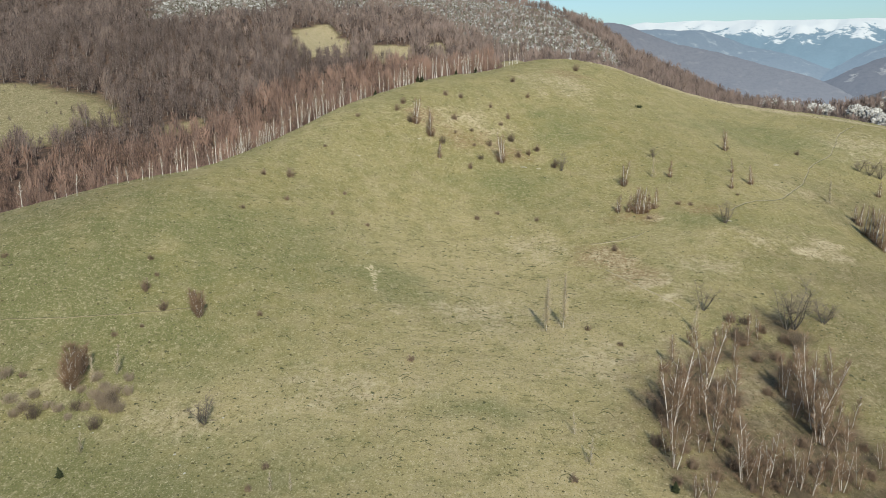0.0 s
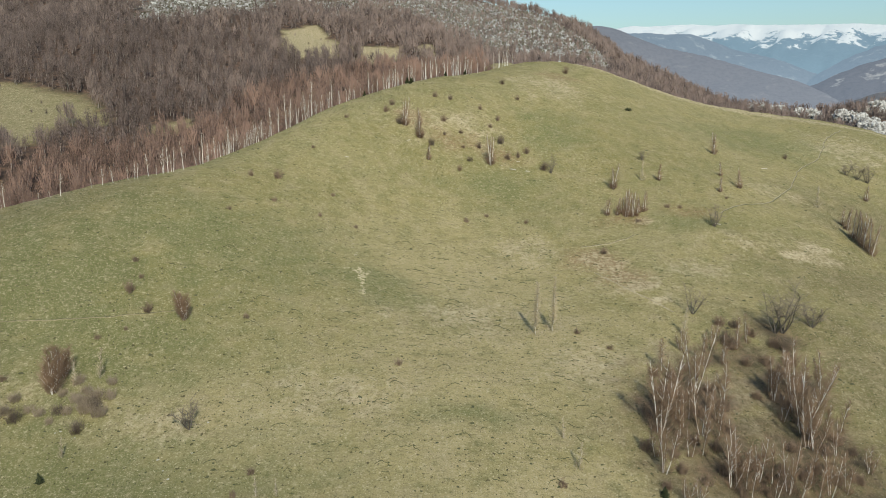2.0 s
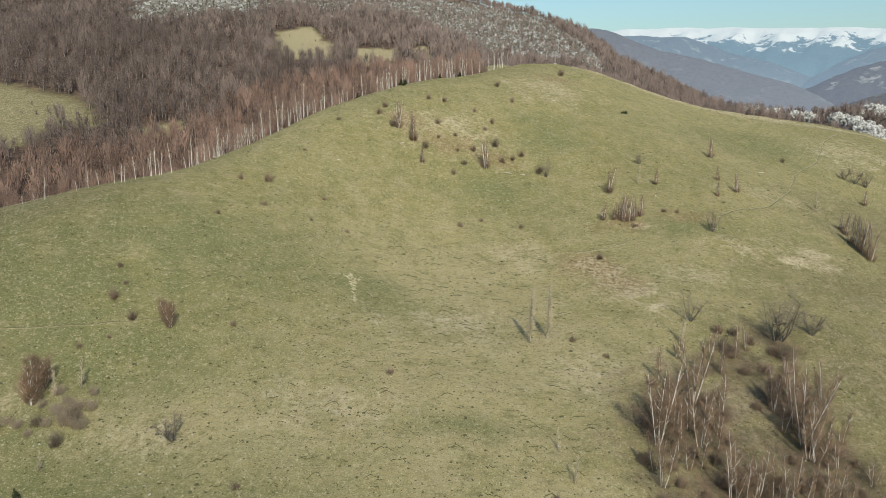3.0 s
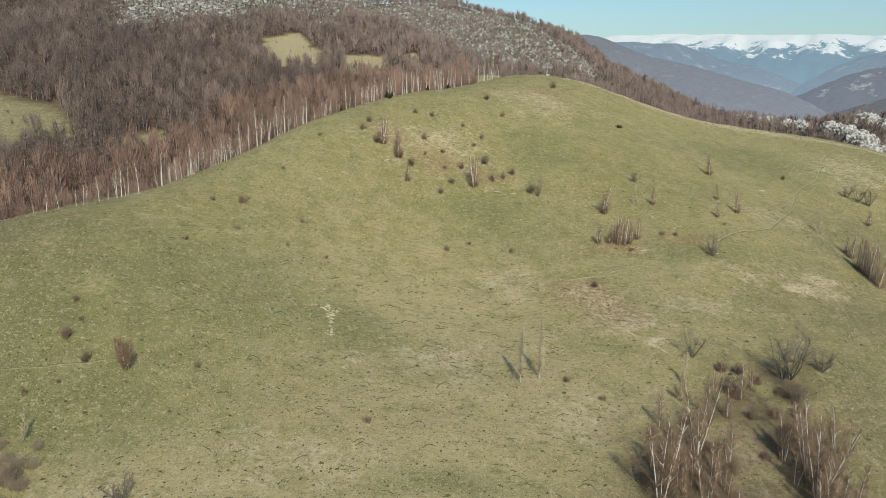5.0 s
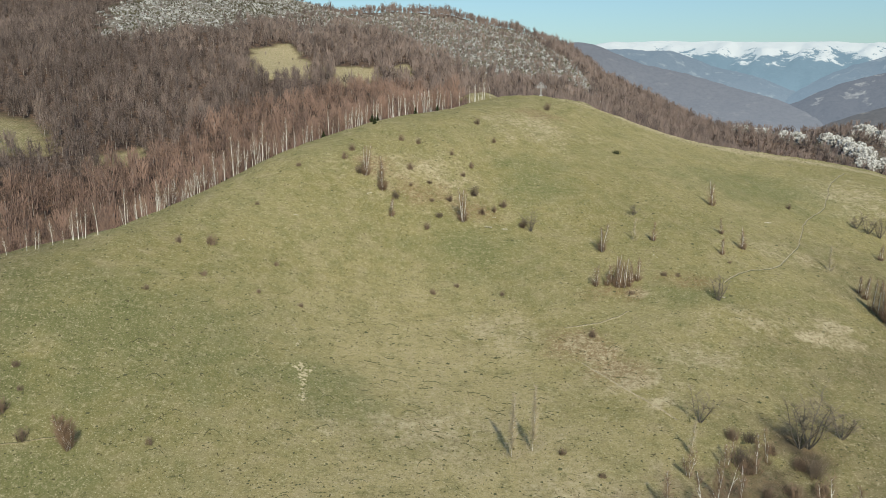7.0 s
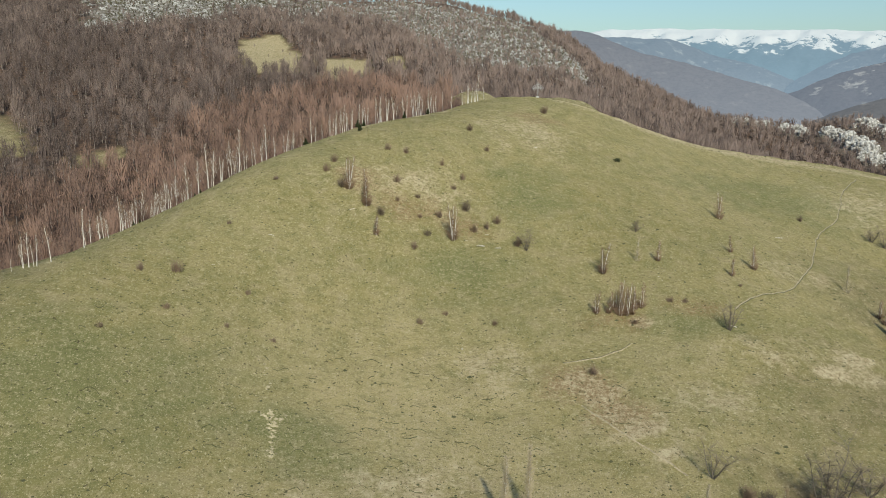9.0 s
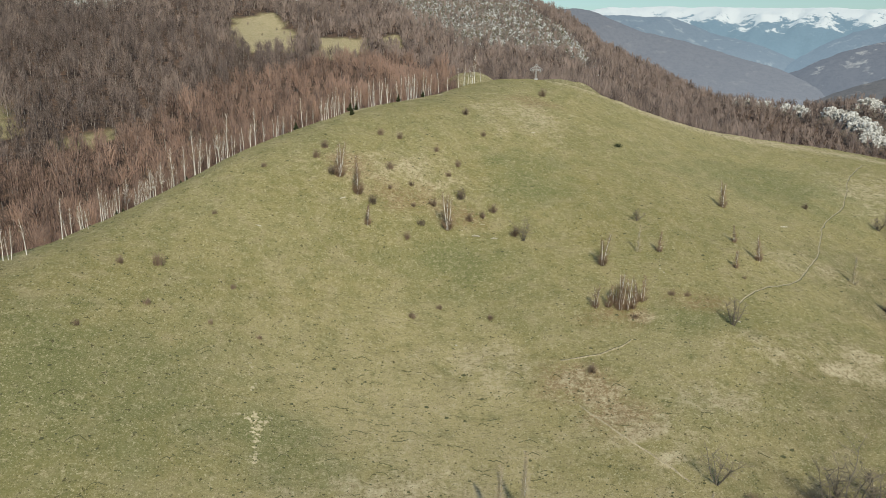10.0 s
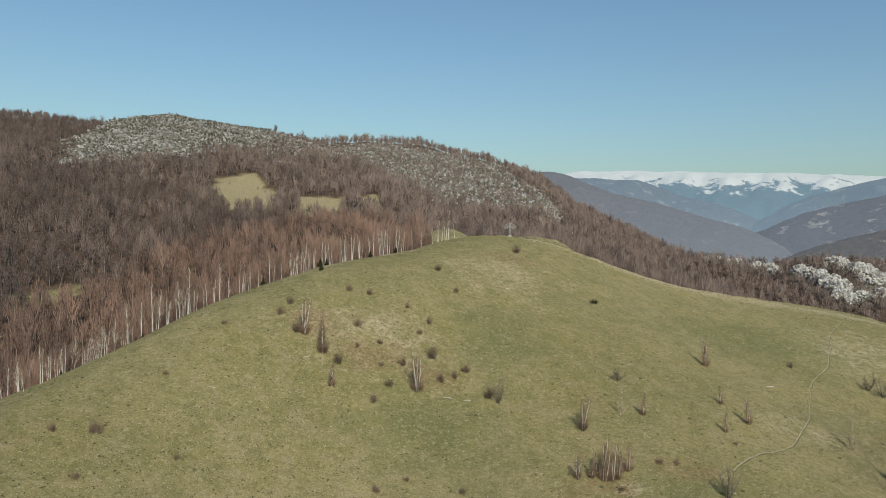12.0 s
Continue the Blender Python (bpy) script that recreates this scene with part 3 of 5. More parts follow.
def birch(seed, stems, height, spread_out, twigs, lean=0.12, thick=0.008, low=0.2, twig_mat=None, white=7, fine=0.017, brush=0):
    """Slim pale stems from one root, with fine upswept twigs. Returns the thing, standing at the origin."""
    rng = random.Random(seed)
    thing = new("birch_tree")
    crown = Wood()
    for k in range(stems):
        turn = k * 2.4 + rng.uniform(-0.4, 0.4)
        tall = height * (1.0 if k == 0 else rng.uniform(0.68, 0.98))
        tilt = (0.02 if stems == 1 else lean) * rng.uniform(0.5, 1.3)
        base = (0.28 * math.cos(turn) * (stems > 1), 0.28 * math.sin(turn) * (stems > 1), -0.25)
        line = bent(rng, base, (math.cos(turn) * tilt, math.sin(turn) * tilt, 1), tall, 0.045, 9, 0.03)
        stem = Wood()
        r = thick * tall
        stem.branch(line, [r * (1 - 0.085 * i) for i in range(10)], 6)
        for i in range(int(twigs / stems)):
            s = low + (0.97 - low) * rng.random() ** 0.85
            a = rng.uniform(0, 6.283)
            reach = tall * spread_out * (1.15 - s) * rng.uniform(0.6, 1.2) + 0.25
            limb = bent(rng, along(line, s), (math.cos(a), math.sin(a), rng.uniform(0.7, 1.5)), reach, 0.14, 3, 0.16)
            big = i % white == 0
            (stem if big else crown).branch(limb, [0.012 * reach + 0.016, 0.010 * reach + 0.013, 0.007 * reach + 0.010, 0], 3)
            for j in range(4):
                q = along(limb, rng.uniform(0.25, 0.95))
                b = a + rng.uniform(-1.0, 1.0)
                crown.branch(bent(rng, q, (math.cos(b), math.sin(b), rng.uniform(0.5, 1.6)), reach * rng.uniform(0.35, 0.75), 0.2, 1, 0.1), [fine, 0], 3)
        part("trunk", stem.mesh("trunk", BIRCH_BARK), thing)
    for i in range(brush):
        a, d, tall = rng.uniform(0, 6.283), height * 0.09 * rng.random(), height * rng.uniform(0.12, 0.34)
        shoot = bent(rng, (d * math.cos(a), d * math.sin(a), -0.1), (0.5 * math.cos(a), 0.5 * math.sin(a), 1), tall, 0.18, 3, 0.05)
        crown.branch(shoot, [0.028, 0.024, 0.018, 0], 3)
        for j in range(3):
            b = rng.uniform(0, 6.283)
            crown.branch(bent(rng, along(shoot, rng.uniform(0.3, 0.9)), (math.cos(b), math.sin(b), 1), tall * 0.4, 0.2, 1), [fine, 0], 3)
    part("crown", crown.mesh("crown", twig_mat or BIRCH_TWIG), thing)
    return thing


def spreading_tree(seed, height, name="hawthorn_tree", density=1.0):
    """A dark, crooked tree that forks low and spreads wide."""
    rng = random.Random(seed)
    thing = new(name)
    stem, crown = Wood(), Wood()
    for k in range(5):
        turn = k * 1.257 + rng.uniform(-0.3, 0.3)
        line = bent(rng, (0.1 * math.cos(turn), 0.1 * math.sin(turn), -0.2), (math.cos(turn) * (0.5 if height < 8 else 0.42), math.sin(turn) * (0.5 if height < 8 else 0.42), 1), height * rng.uniform(0.75, 1.1), 0.17, 8, 0.03)
        stem.branch(line, [height * (0.022 if height < 8 else 0.014) * (1 - 0.1 * i) for i in range(9)], 5)
        for i in range(int(12 * density)):
            s, a = rng.uniform(0.25, 0.97), rng.uniform(0, 6.283)
            reach = height * rng.uniform(0.2, 0.42) * (1.2 - 0.5 * s)
            limb = bent(rng, along(line, s), (math.cos(a), math.sin(a), rng.uniform(0.1, 0.9)), reach, 0.25, 4, 0.08)
            stem.branch(limb, [0.05, 0.04, 0.03, 0.02, 0], 3)
            for j in range(7):
                b = rng.uniform(0, 6.283)
                crown.branch(bent(rng, along(limb, rng.uniform(0.2, 1)), (math.cos(b), math.sin(b), rng.uniform(0, 1.2)), reach * rng.uniform(0.25, 0.5), 0.3, 1), [0.024, 0], 3)
    part("trunk", stem.mesh("trunk", GREY_BARK), thing)
    part("crown", crown.mesh("crown", OLIVE_TWIG), thing)
    return thing


def shrub(seed, height, width, twigs, twig_mat, name="shrub"):
    """Many thin shoots from the ground, fanning out."""
    rng = random.Random(seed)
    thing = new(name)
    shoots, crown = Wood(), Wood()
    for k in range(twigs):
        a, d = rng.uniform(0, 6.283), width * 0.5 * rng.random() ** 0.8
        base = (d * 0.55 * math.cos(a), d * 0.55 * math.sin(a), -0.08)
        tall = height * rng.uniform(0.5, 1.0) * (1 - 0.5 * (d / width))
        line = bent(rng, base, (0.7 * d * math.cos(a) / width, 0.7 * d * math.sin(a) / width, 1.0), tall, 0.16, 4, 0.05)
        shoots.branch(line, [0.03, 0.025, 0.018, 0.012, 0], 3)
        for j in range(4):
            b = rng.uniform(0, 6.283)
            crown.branch(bent(rng, along(line, rng.uniform(0.2, 0.95)), (math.cos(b), math.sin(b), rng.uniform(0.2, 1.3)), tall * rng.uniform(0.2, 0.42), 0.25, 1), [0.025, 0], 3)
    part("stem", shoots.mesh("stem", twig_mat), thing)
    part("crown", crown.mesh("crown", twig_mat), thing)
    return thing


def conifer(seed, height):
    """A small dark evergreen with a ragged cone of drooping sprays."""
    rng = random.Random(seed)
    thing = new("conifer")
    stem, crown = Wood(), Wood()
    stem.branch([Vector((0, 0, -0.2)), Vector((0, 0, height * 0.5)), Vector((0, 0, height))], [height * 0.025, height * 0.015, 0], 6)
    for k in range(110):
        s = 0.06 + 0.92 * (k / 110)
        a = k * 2.4 + rng.uniform(-0.4, 0.4)
        reach = height * 0.36 * (1.02 - s) * rng.uniform(0.7, 1.15) + 0.08
        spray = bent(rng, (0, 0, height * s), (math.cos(a), math.sin(a), rng.uniform(-0.1, 0.35)), reach, 0.1, 3, 0.02)
        crown.branch(spray, [reach * 0.16, reach * 0.22, reach * 0.12, 0], 4)
        for j in range(3):
            b = a + rng.uniform(-1, 1)
            crown.branch(bent(rng, along(spray, rng.uniform(0.2, 0.9)), (math.cos(b), math.sin(b), 0.2), reach * 0.4, 0.2, 2), [reach * 0.08, reach * 0.07, 0], 3)
    part("trunk", stem.mesh("trunk", GREY_BARK), thing)
    part("needles", crown.mesh("needles", NEEDLES), thing)
    return thing


def fallen_wood(seed, length):
    rng = random.Random(seed)
    thing = new("dead_branch")
    wood = Wood()
    line = bent(rng, (-length * 0.5, 0, 0.12), (1, 0, 0.06), length, 0.13, 7)
    wood.branch(line, [0.17 - 0.018 * k for k in range(8)], 6)
    for k in range(6):
        wood.branch(bent(rng, along(line, rng.uniform(0.3, 0.95)), (1, rng.uniform(-1.3, 1.3), rng.uniform(0.1, 0.7)), length * rng.uniform(0.2, 0.4), 0.2, 3), [0.08, 0.065, 0.045, 0], 5)
    part("branch", wood.mesh("branch", DEAD_WOOD), thing)
    return thing


def lay(kinds, rows, label, category, group, sink=0.0, seed=1):
    """Stands copies of the given things at x, y with a height; the things themselves go to the first places."""
    rng = random.Random(seed)
    used = set()
    for k, (x, y, tall) in enumerate(rows):
        pick = min(range(len(kinds)), key=lambda i: abs(kinds[i][1] - tall) + 0.25 * tall * rng.random())
        ob, size = kinds[pick]
        f = tall / size
        m = pose(x, y, float(land(x, y)) - sink, rng.uniform(-3, 3), rng.uniform(-3, 3), rng.uniform(0, 360)) @ Matrix.Diagonal((f * rng.uniform(0.92, 1.12), f * rng.uniform(0.92, 1.12), f, 1))
        if pick in used:
            ob = copy_thing(ob, m)
        else:
            ob.matrix_basis = m
        used.add(pick)
        tagged(ob, label, category, group)
    for i, (ob, _) in enumerate(kinds):
        if i not in used:
            for o in (*ob.children_recursive, ob):
                bpy.data.objects.remove(o)


def slim_birches():
    return [(birch(s, n, h, w, int(1.1 * t), 0.95 * lean, 0.0074, 0.18, None, 12, 0.018, 26), h) for s, n, h, w, t, lean in (
        (1, 2, 7, 0.28, 90, 0.2), (2, 2, 9, 0.26, 110, 0.18), (3, 3, 10, 0.28, 160, 0.24), (4, 3, 11, 0.28, 180, 0.25), (5, 3, 6, 0.3, 90, 0.22), (6, 4, 12, 0.28, 210, 0.24), (7, 1, 8, 0.28, 80, 0.15))]


def column_birches():
    return [(birch(s, n, h, w, int(1.1 * t), lean, 0.013, 0.06, None, 12, 0.022, 60), h) for s, n, h, w, t, lean in (
        (41, 2, 6, 0.22, 95, 0.05), (42, 2, 8, 0.2, 125, 0.06), (43, 3, 9, 0.2, 150, 0.08), (44, 1, 10, 0.18, 110, 0.05), (45, 1, 5, 0.22, 75, 0.04), (46, 2, 9, 0.2, 135, 0.09))]


def many_stemmed_birches():
    return [(birch(s, n, h, 0.24, int(1.05 * t), 0.11, 0.013, 0.06, None, 12, 0.022, 90), h) for s, n, h, t in ((51, 3, 9, 150), (52, 4, 10, 180), (53, 2, 8, 130))]


def bushy_birches():
    return [(birch(s, n, h, 0.4, t, 0.2, 0.009, 0.04, None, 12, 0.021, 40), h) for s, n, h, t in ((31, 5, 9, 520), (32, 4, 6, 360))]


def slender_birches():
    return [(birch(s, 1, h, 0.13, t, 0.02, 0.004, 0.1, PALE_TWIG, 30, 0.024, 12), h) for s, h, t in ((21, 5, 60), (22, 8, 120), (23, 12, 210))]


def edge_birches():
    return [(birch(s, n, h, 1.2 * w, t, 0.08, 0.0125, low, None, 2, 0.02), h) for s, n, h, w, t, low in (
        (11, 1, 9, 0.16, 46, 0.4), (12, 1, 11, 0.14, 54, 0.45), (13, 1, 12, 0.2, 66, 0.35), (14, 2, 10, 0.18, 80, 0.4), (15, 1, 13, 0.28, 80, 0.25), (16, 2, 8, 0.18, 66, 0.35), (17, 1, 7, 0.2, 44, 0.3), (18, 3, 11, 0.2, 90, 0.4))]


CLUMP = [
    (50.5, 149.1, 7.9), (57.7, 158.0, 5.9), (55.6, 142.2, 14.9), (66.1, 160.7, 6.9), (71.5, 159.6, 8.2), (75.0, 162.3, 7.1),
    (44.3, 128.6, 13.7), (42.1, 118.4, 10.8), (47.7, 127.6, 9.0), (52.5, 129.3, 12.1), (61.2, 140.7, 10.7), (72.8, 142.6, 10.5),
    (75.7, 139.5, 12.8), (74.6, 133.4, 14.2), (73.7, 129.4, 11.2), (75.0, 128.9, 10.5), (83.4, 135.0, 7.6), (54.0, 117.1, 9.4),
    (56.0, 120.6, 10.2), (59.9, 119.7, 9.8), (61.0, 115.3, 8.6), (64.5, 117.6, 11.0), (66.4, 116.7, 9.4), (72.6, 118.1, 10.5),
    (83.4, 124.4, 6.0), (43.8, 111.8, 5.4), (46.5, 112.5, 5.4), (85.0, 146.2, 10.2), (49.6, 139.7, 7.4), (51.6, 134.0, 8.4),
]
CLUMP_MORE = [
    (57.0, 137.2, 7.3), (48.9, 133.7, 7.8), (57.6, 134.1, 7.2), (45.9, 139.3, 7.4), (41.7, 122.5, 7.3), (48.3, 123.2, 6.8),
    (71.9, 136.4, 9.1), (72.5, 144.6, 8.2), (77.8, 136.3, 7.9), (78.8, 132.6, 7.7), (56.6, 117.2, 8.2), (62.2, 119.3, 8.3),
    (70.0, 120.3, 7.7), (76.2, 119.1, 8.2), (70.2, 117.5, 8.2), (45.9, 135.0, 8.4), (51.0, 141.7, 8.1), (49.5, 130.9, 7.7),
    (50.9, 123.9, 7.9), (55.8, 129.0, 8.2), (55.1, 118.2, 7.7), (56.4, 114.4, 8.0), (77.7, 145.2, 9.5), (74.9, 136.0, 9.1),
    (79.5, 136.7, 9.1), (78.7, 127.9, 8.1), (65.9, 153.2, 7.3), (61.0, 152.1, 7.9),
]
SLENDER = [
    (24.4, 161.5, 13.2), (28.8, 163.6, 12.4), (60.2, 163.8, 7.7), (-65.6, 135.8, 6.7), (-64.8, 117.5, 3.2), (26.3, 116.8, 4.3),
    (72.0, 246.4, 5.6), (-69.2, 133.1, 4.4), (133.6, 246.3, 6.2), (-28.6, 107.6, 2.9), (-25.2, 107.5, 2.7), (24.7, 124.3, 3.4),
]
MEADOW_BIRCHES = [
    (109.0, 279.0, 9.2),
    (103.0, 256.2, 5.2), (97.8, 242.6, 5.5), (106.6, 247.7, 7.6), (55.4, 225.0, 6.7), (61.7, 225.5, 8.5), (63.2, 224.1, 9.1),
    (67.6, 226.8, 7.6), (135.3, 226.4, 9.6), (136.1, 222.8, 10.8), (136.0, 217.7, 11.4), (160.4, 262.4, 6.6), (-1.2, 249.3, 6.6),
    (78.1, 246.7, 5.6), (58.7, 225.0, 5.6), (64.6, 224.2, 5.9), (60.5, 226.3, 5.8), (65.9, 226.4, 6.7), (136.8, 232.4, 8.4),
    (135.8, 224.5, 10.8), (136.0, 220.3, 11.4), (136.8, 235.4, 6.4), (135.9, 215.7, 10.6),
]
MULTI_STEMMED = [
    (-9.8, 263.1, 10.2), (-4.2, 258.6, 10.9), (20.6, 253.1, 10.8), (61.0, 241.2, 9.1), (61.4, 224.2, 9.3),
]
UNDERGROWTH = [
    (48.8, 147.2, 2.6), (52.2, 146.4, 3.2), (56.5, 150.0, 2.6), (58.4, 142.8, 2.8), (48.0, 136.2, 3.1), (43.1, 133.3, 3.6),
    (40.5, 124.0, 3.4), (44.9, 122.7, 2.8), (50.3, 126.2, 2.9), (60.3, 138.0, 3.1), (71.4, 153.9, 2.9), (76.3, 154.7, 3.4),
    (77.7, 150.7, 3.3), (80.4, 145.6, 2.8), (69.3, 142.6, 2.5), (69.8, 128.1, 2.9), (76.4, 127.8, 2.9), (80.5, 131.3, 3.0),
    (59.8, 122.5, 2.8), (65.0, 122.3, 2.8), (53.7, 120.4, 2.8), (49.4, 117.1, 2.7), (79.8, 121.7, 2.8), (41.3, 114.3, 2.2),
    (68.9, 121.3, 2.8), (82.4, 128.6, 2.3), (81.1, 161.4, 3.5), (77.1, 164.8, 2.8), (48.3, 141.3, 3.1), (52.0, 139.8, 3.1),
]
UNDERGROWTH_MORE = [
    (54.1, 135.4, 3.0), (44.0, 128.6, 2.9), (45.3, 119.0, 2.8), (54.1, 126.0, 2.9), (58.3, 131.3, 3.0), (54.9, 115.4, 2.7),
    (59.8, 116.3, 2.7), (74.8, 140.1, 3.1), (75.0, 131.9, 3.0), (72.4, 123.0, 2.8), (75.2, 121.1, 2.8), (69.8, 159.9, 3.4),
    (70.2, 168.5, 3.2), (82.2, 154.9, 3.8),
]
BUSHY = [
    (-72.9, 131.8, 9.8), (-72.5, 135.7, 7.1), (-54.3, 152.9, 6.1),
]
HAWTHORNS = [
    (164.7, 284.6, 4.9), (170.1, 278.8, 6.5), (65.5, 173.0, 7.7), (87.2, 218.2, 6.3), (167.3, 281.1, 8.8), (-44.4, 123.6, 4.5),
    (41.5, 251.5, 8.0), (75.9, 261.3, 3.0), (83.9, 167.1, 11.9), (85.6, 167.1, 14.5), (94.5, 170.5, 5.0),
]
SHRUBS = [
    (-62.4, 153.8, 3.1), (-41.6, 156.2, 1.7), (-67.9, 158.3, 3.2), (-70.2, 168.3, 1.9), (-67.1, 163.2, 1.4), (-65.1, 148.3, 1.0),
    (-69.9, 145.3, 1.4), (-102.9, 164.6, 1.6), (-6.9, 144.7, 2.0), (34.4, 162.5, 1.8), (49.8, 203.4, 2.5), (-16.8, 268.5, 2.7),
    (-14.8, 273.5, 2.7), (4.2, 270.1, 2.7), (11.1, 258.6, 1.8), (16.7, 260.3, 2.4), (26.8, 257.1, 2.8), (30.8, 258.8, 2.4),
    (33.9, 260.9, 2.8), (39.2, 253.2, 3.0), (1.1, 284.8, 2.4), (7.0, 284.3, 2.4), (18.3, 281.7, 2.1), (34.0, 294.8, 2.2),
    (24.7, 277.5, 2.3), (29.0, 307.4, 2.7), (60.8, 338.9, 3.5), (21.6, 272.4, 1.7), (10.5, 265.7, 1.8), (4.5, 263.1, 1.4),
]
SHRUBS_MORE = [
    (-39.2, 240.7, 1.3), (-30.5, 261.9, 1.6), (9.5, 247.6, 2.5), (-55.3, 196.1, 1.6), (-54.1, 217.0, 2.1), (-46.5, 219.0, 3.1),
    (-45.3, 206.7, 1.8), (10.8, 222.6, 2.0), (17.3, 226.0, 1.5), (29.5, 222.4, 1.8), (22.5, 112.2, 1.5), (-30.6, 112.7, 1.7),
    (-32.2, 107.5, 1.4), (75.5, 228.4, 1.6), (79.6, 228.6, 1.5), (64.1, 220.7, 1.6), (143.1, 292.2, 2.3), (-83.4, 133.8, 1.4),
    (40.9, 156.8, 1.4), (-30.1, 218.4, 1.4), (-32.2, 206.4, 1.3), (-22.1, 206.0, 1.3), (98.0, 237.5, 1.1),
]
HEDGE = [
    (-79.6, 126.4, 2.7), (-75.4, 127.4, 2.0), (-68.2, 127.1, 2.0), (-64.6, 127.4, 3.9), (-62.1, 126.6, 3.4), (-62.7, 134.4, 2.5),
    (-68.8, 133.9, 2.8), (-73.0, 126.8, 2.0), (-80.6, 125.0, 2.4), (-70.5, 124.9, 1.6), (-86.7, 133.7, 3.3), (-66.4, 131.8, 2.6), (-64.0, 130.4, 3.4), (-67.4, 129.6, 3.0), (-61.6, 130.9, 2.8), (-65.4, 128.6, 3.6), (-70.6, 131.0, 2.4), (-79.0, 129.5, 2.6), (-83.0, 128.0, 2.2),
]
DARK_SHRUBS = [
    (-77.0, 125.1, 4.0), (-69.9, 127.1, 2.8), (-64.6, 123.1, 4.0), (-63.4, 128.3, 4.1), (-11.7, 263.4, 3.6), (-0.2, 256.5, 4.0),
    (24.9, 264.2, 4.9), (69.1, 161.7, 5.8), (83.3, 159.6, 5.9), (73.8, 167.7, 2.9), (13.3, 253.3, 2.0),
]
CONIFERS = [
    (-8.9, 299.5, 2.7), (-65.6, 111.6, 2.1), (40.3, 112.5, 2.3),
]
FALLEN = [
    (-8.0, 255.6, 2.2), (28.1, 251.8, 3.8), (-28.2, 240.1, 2.2), (75.9, 239.4, 2.2), (126.0, 273.0, 3.8), (51.5, 302.8, 2.6),
    (-7.1, 254.4, 1.3), (30.4, 256.6, 2.0), (33.2, 251.6, 2.7), (24.3, 253.6, 1.3), (76.4, 237.9, 2.0), (88.8, 219.8, 2.7),
    (-39.7, 224.9, 1.3),
]
EDGE_CONIFERS = [
    (-70.8, 263.5, 2.8), (-71.6, 260.8, 2.3), (-59.6, 280.6, 3.0), (-58.4, 282.5, 3.5), (-8.8, 316.6, 3.0), (-10.8, 315.6, 2.8),
    (-27.9, 304.8, 3.6), (15.0, 339.3, 2.2), (5.8, 328.8, 3.5), (-77.5, 253.3, 2.9),
]
EDGE_BIRCHES_A = [
    (-72.1, 263.1, 10.3), (-72.3, 270.7, 12.8), (-69.1, 270.2, 8.1), (-68.7, 270.9, 9.1), (-67.9, 270.6, 9.5), (-68.1, 273.3, 9.7),
    (-66.8, 271.8, 8.8), (-67.3, 274.1, 10.2), (-67.3, 276.1, 12.7), (-65.8, 274.3, 11.6), (-64.8, 273.4, 9.0), (-64.9, 278.9, 12.4),
    (-63.1, 280.7, 8.0), (-61.7, 278.2, 7.9), (-61.3, 279.2, 14.2), (-61.9, 283.1, 9.5), (-59.7, 285.8, 11.0), (-57.3, 287.9, 14.0),
    (-56.5, 287.5, 8.7), (-56.3, 289.7, 14.4), (-52.8, 287.3, 10.4),
]
EDGE_BIRCHES_B = [
    (-51.1, 292.3, 10.3), (-49.9, 289.8, 13.0), (-50.1, 292.1, 7.3), (-49.8, 294.4, 10.4), (-49.6, 297.1, 10.3), (-47.8, 291.7, 13.3),
    (-47.1, 293.0, 8.5), (-46.5, 294.9, 7.3), (-45.1, 298.6, 8.1), (-44.2, 299.2, 9.4), (-41.9, 298.2, 9.4), (-41.0, 302.8, 12.2),
    (-37.8, 300.1, 8.0), (-35.1, 305.1, 9.7), (-34.3, 307.0, 7.3), (-33.3, 307.5, 8.6), (-32.2, 305.7, 7.0), (-29.8, 308.8, 7.9),
    (-26.3, 308.1, 12.0), (-24.9, 306.9, 6.3), (-23.1, 311.4, 7.2), (-20.6, 314.8, 6.8), (-20.3, 315.8, 9.1), (-19.6, 313.6, 6.6),
    (-18.8, 313.9, 9.6), (-18.2, 314.8, 7.1), (-16.8, 312.5, 7.2), (-15.9, 312.1, 6.0), (-15.9, 316.5, 10.9), (-14.7, 315.3, 6.3),
]
EDGE_BIRCHES_C = [
    (-14.2, 317.2, 6.9), (-12.9, 315.7, 8.3), (-10.5, 316.7, 9.9), (-9.5, 316.6, 8.1), (-9.3, 321.0, 6.5), (-8.1, 323.8, 9.1),
    (-4.6, 322.9, 10.8), (-3.3, 320.7, 10.6), (-2.7, 325.3, 8.6), (-0.5, 325.9, 10.8), (2.0, 326.4, 10.8), (2.3, 329.4, 8.3),
    (5.5, 330.7, 8.2), (6.7, 333.3, 10.4), (9.4, 337.5, 10.9), (10.4, 333.3, 9.8), (11.4, 334.4, 6.0), (12.3, 339.5, 10.4),
    (14.6, 342.2, 9.1), (15.6, 343.2, 10.7), (16.7, 345.6, 6.4), (17.2, 343.0, 5.6), (17.9, 346.9, 9.1), (21.7, 357.3, 8.4),
    (25.8, 365.4, 7.7), (30.1, 362.1, 8.7), (32.6, 363.0, 9.9), (34.1, 365.2, 10.0), (35.5, 363.6, 8.9), (36.6, 364.0, 11.1),
]
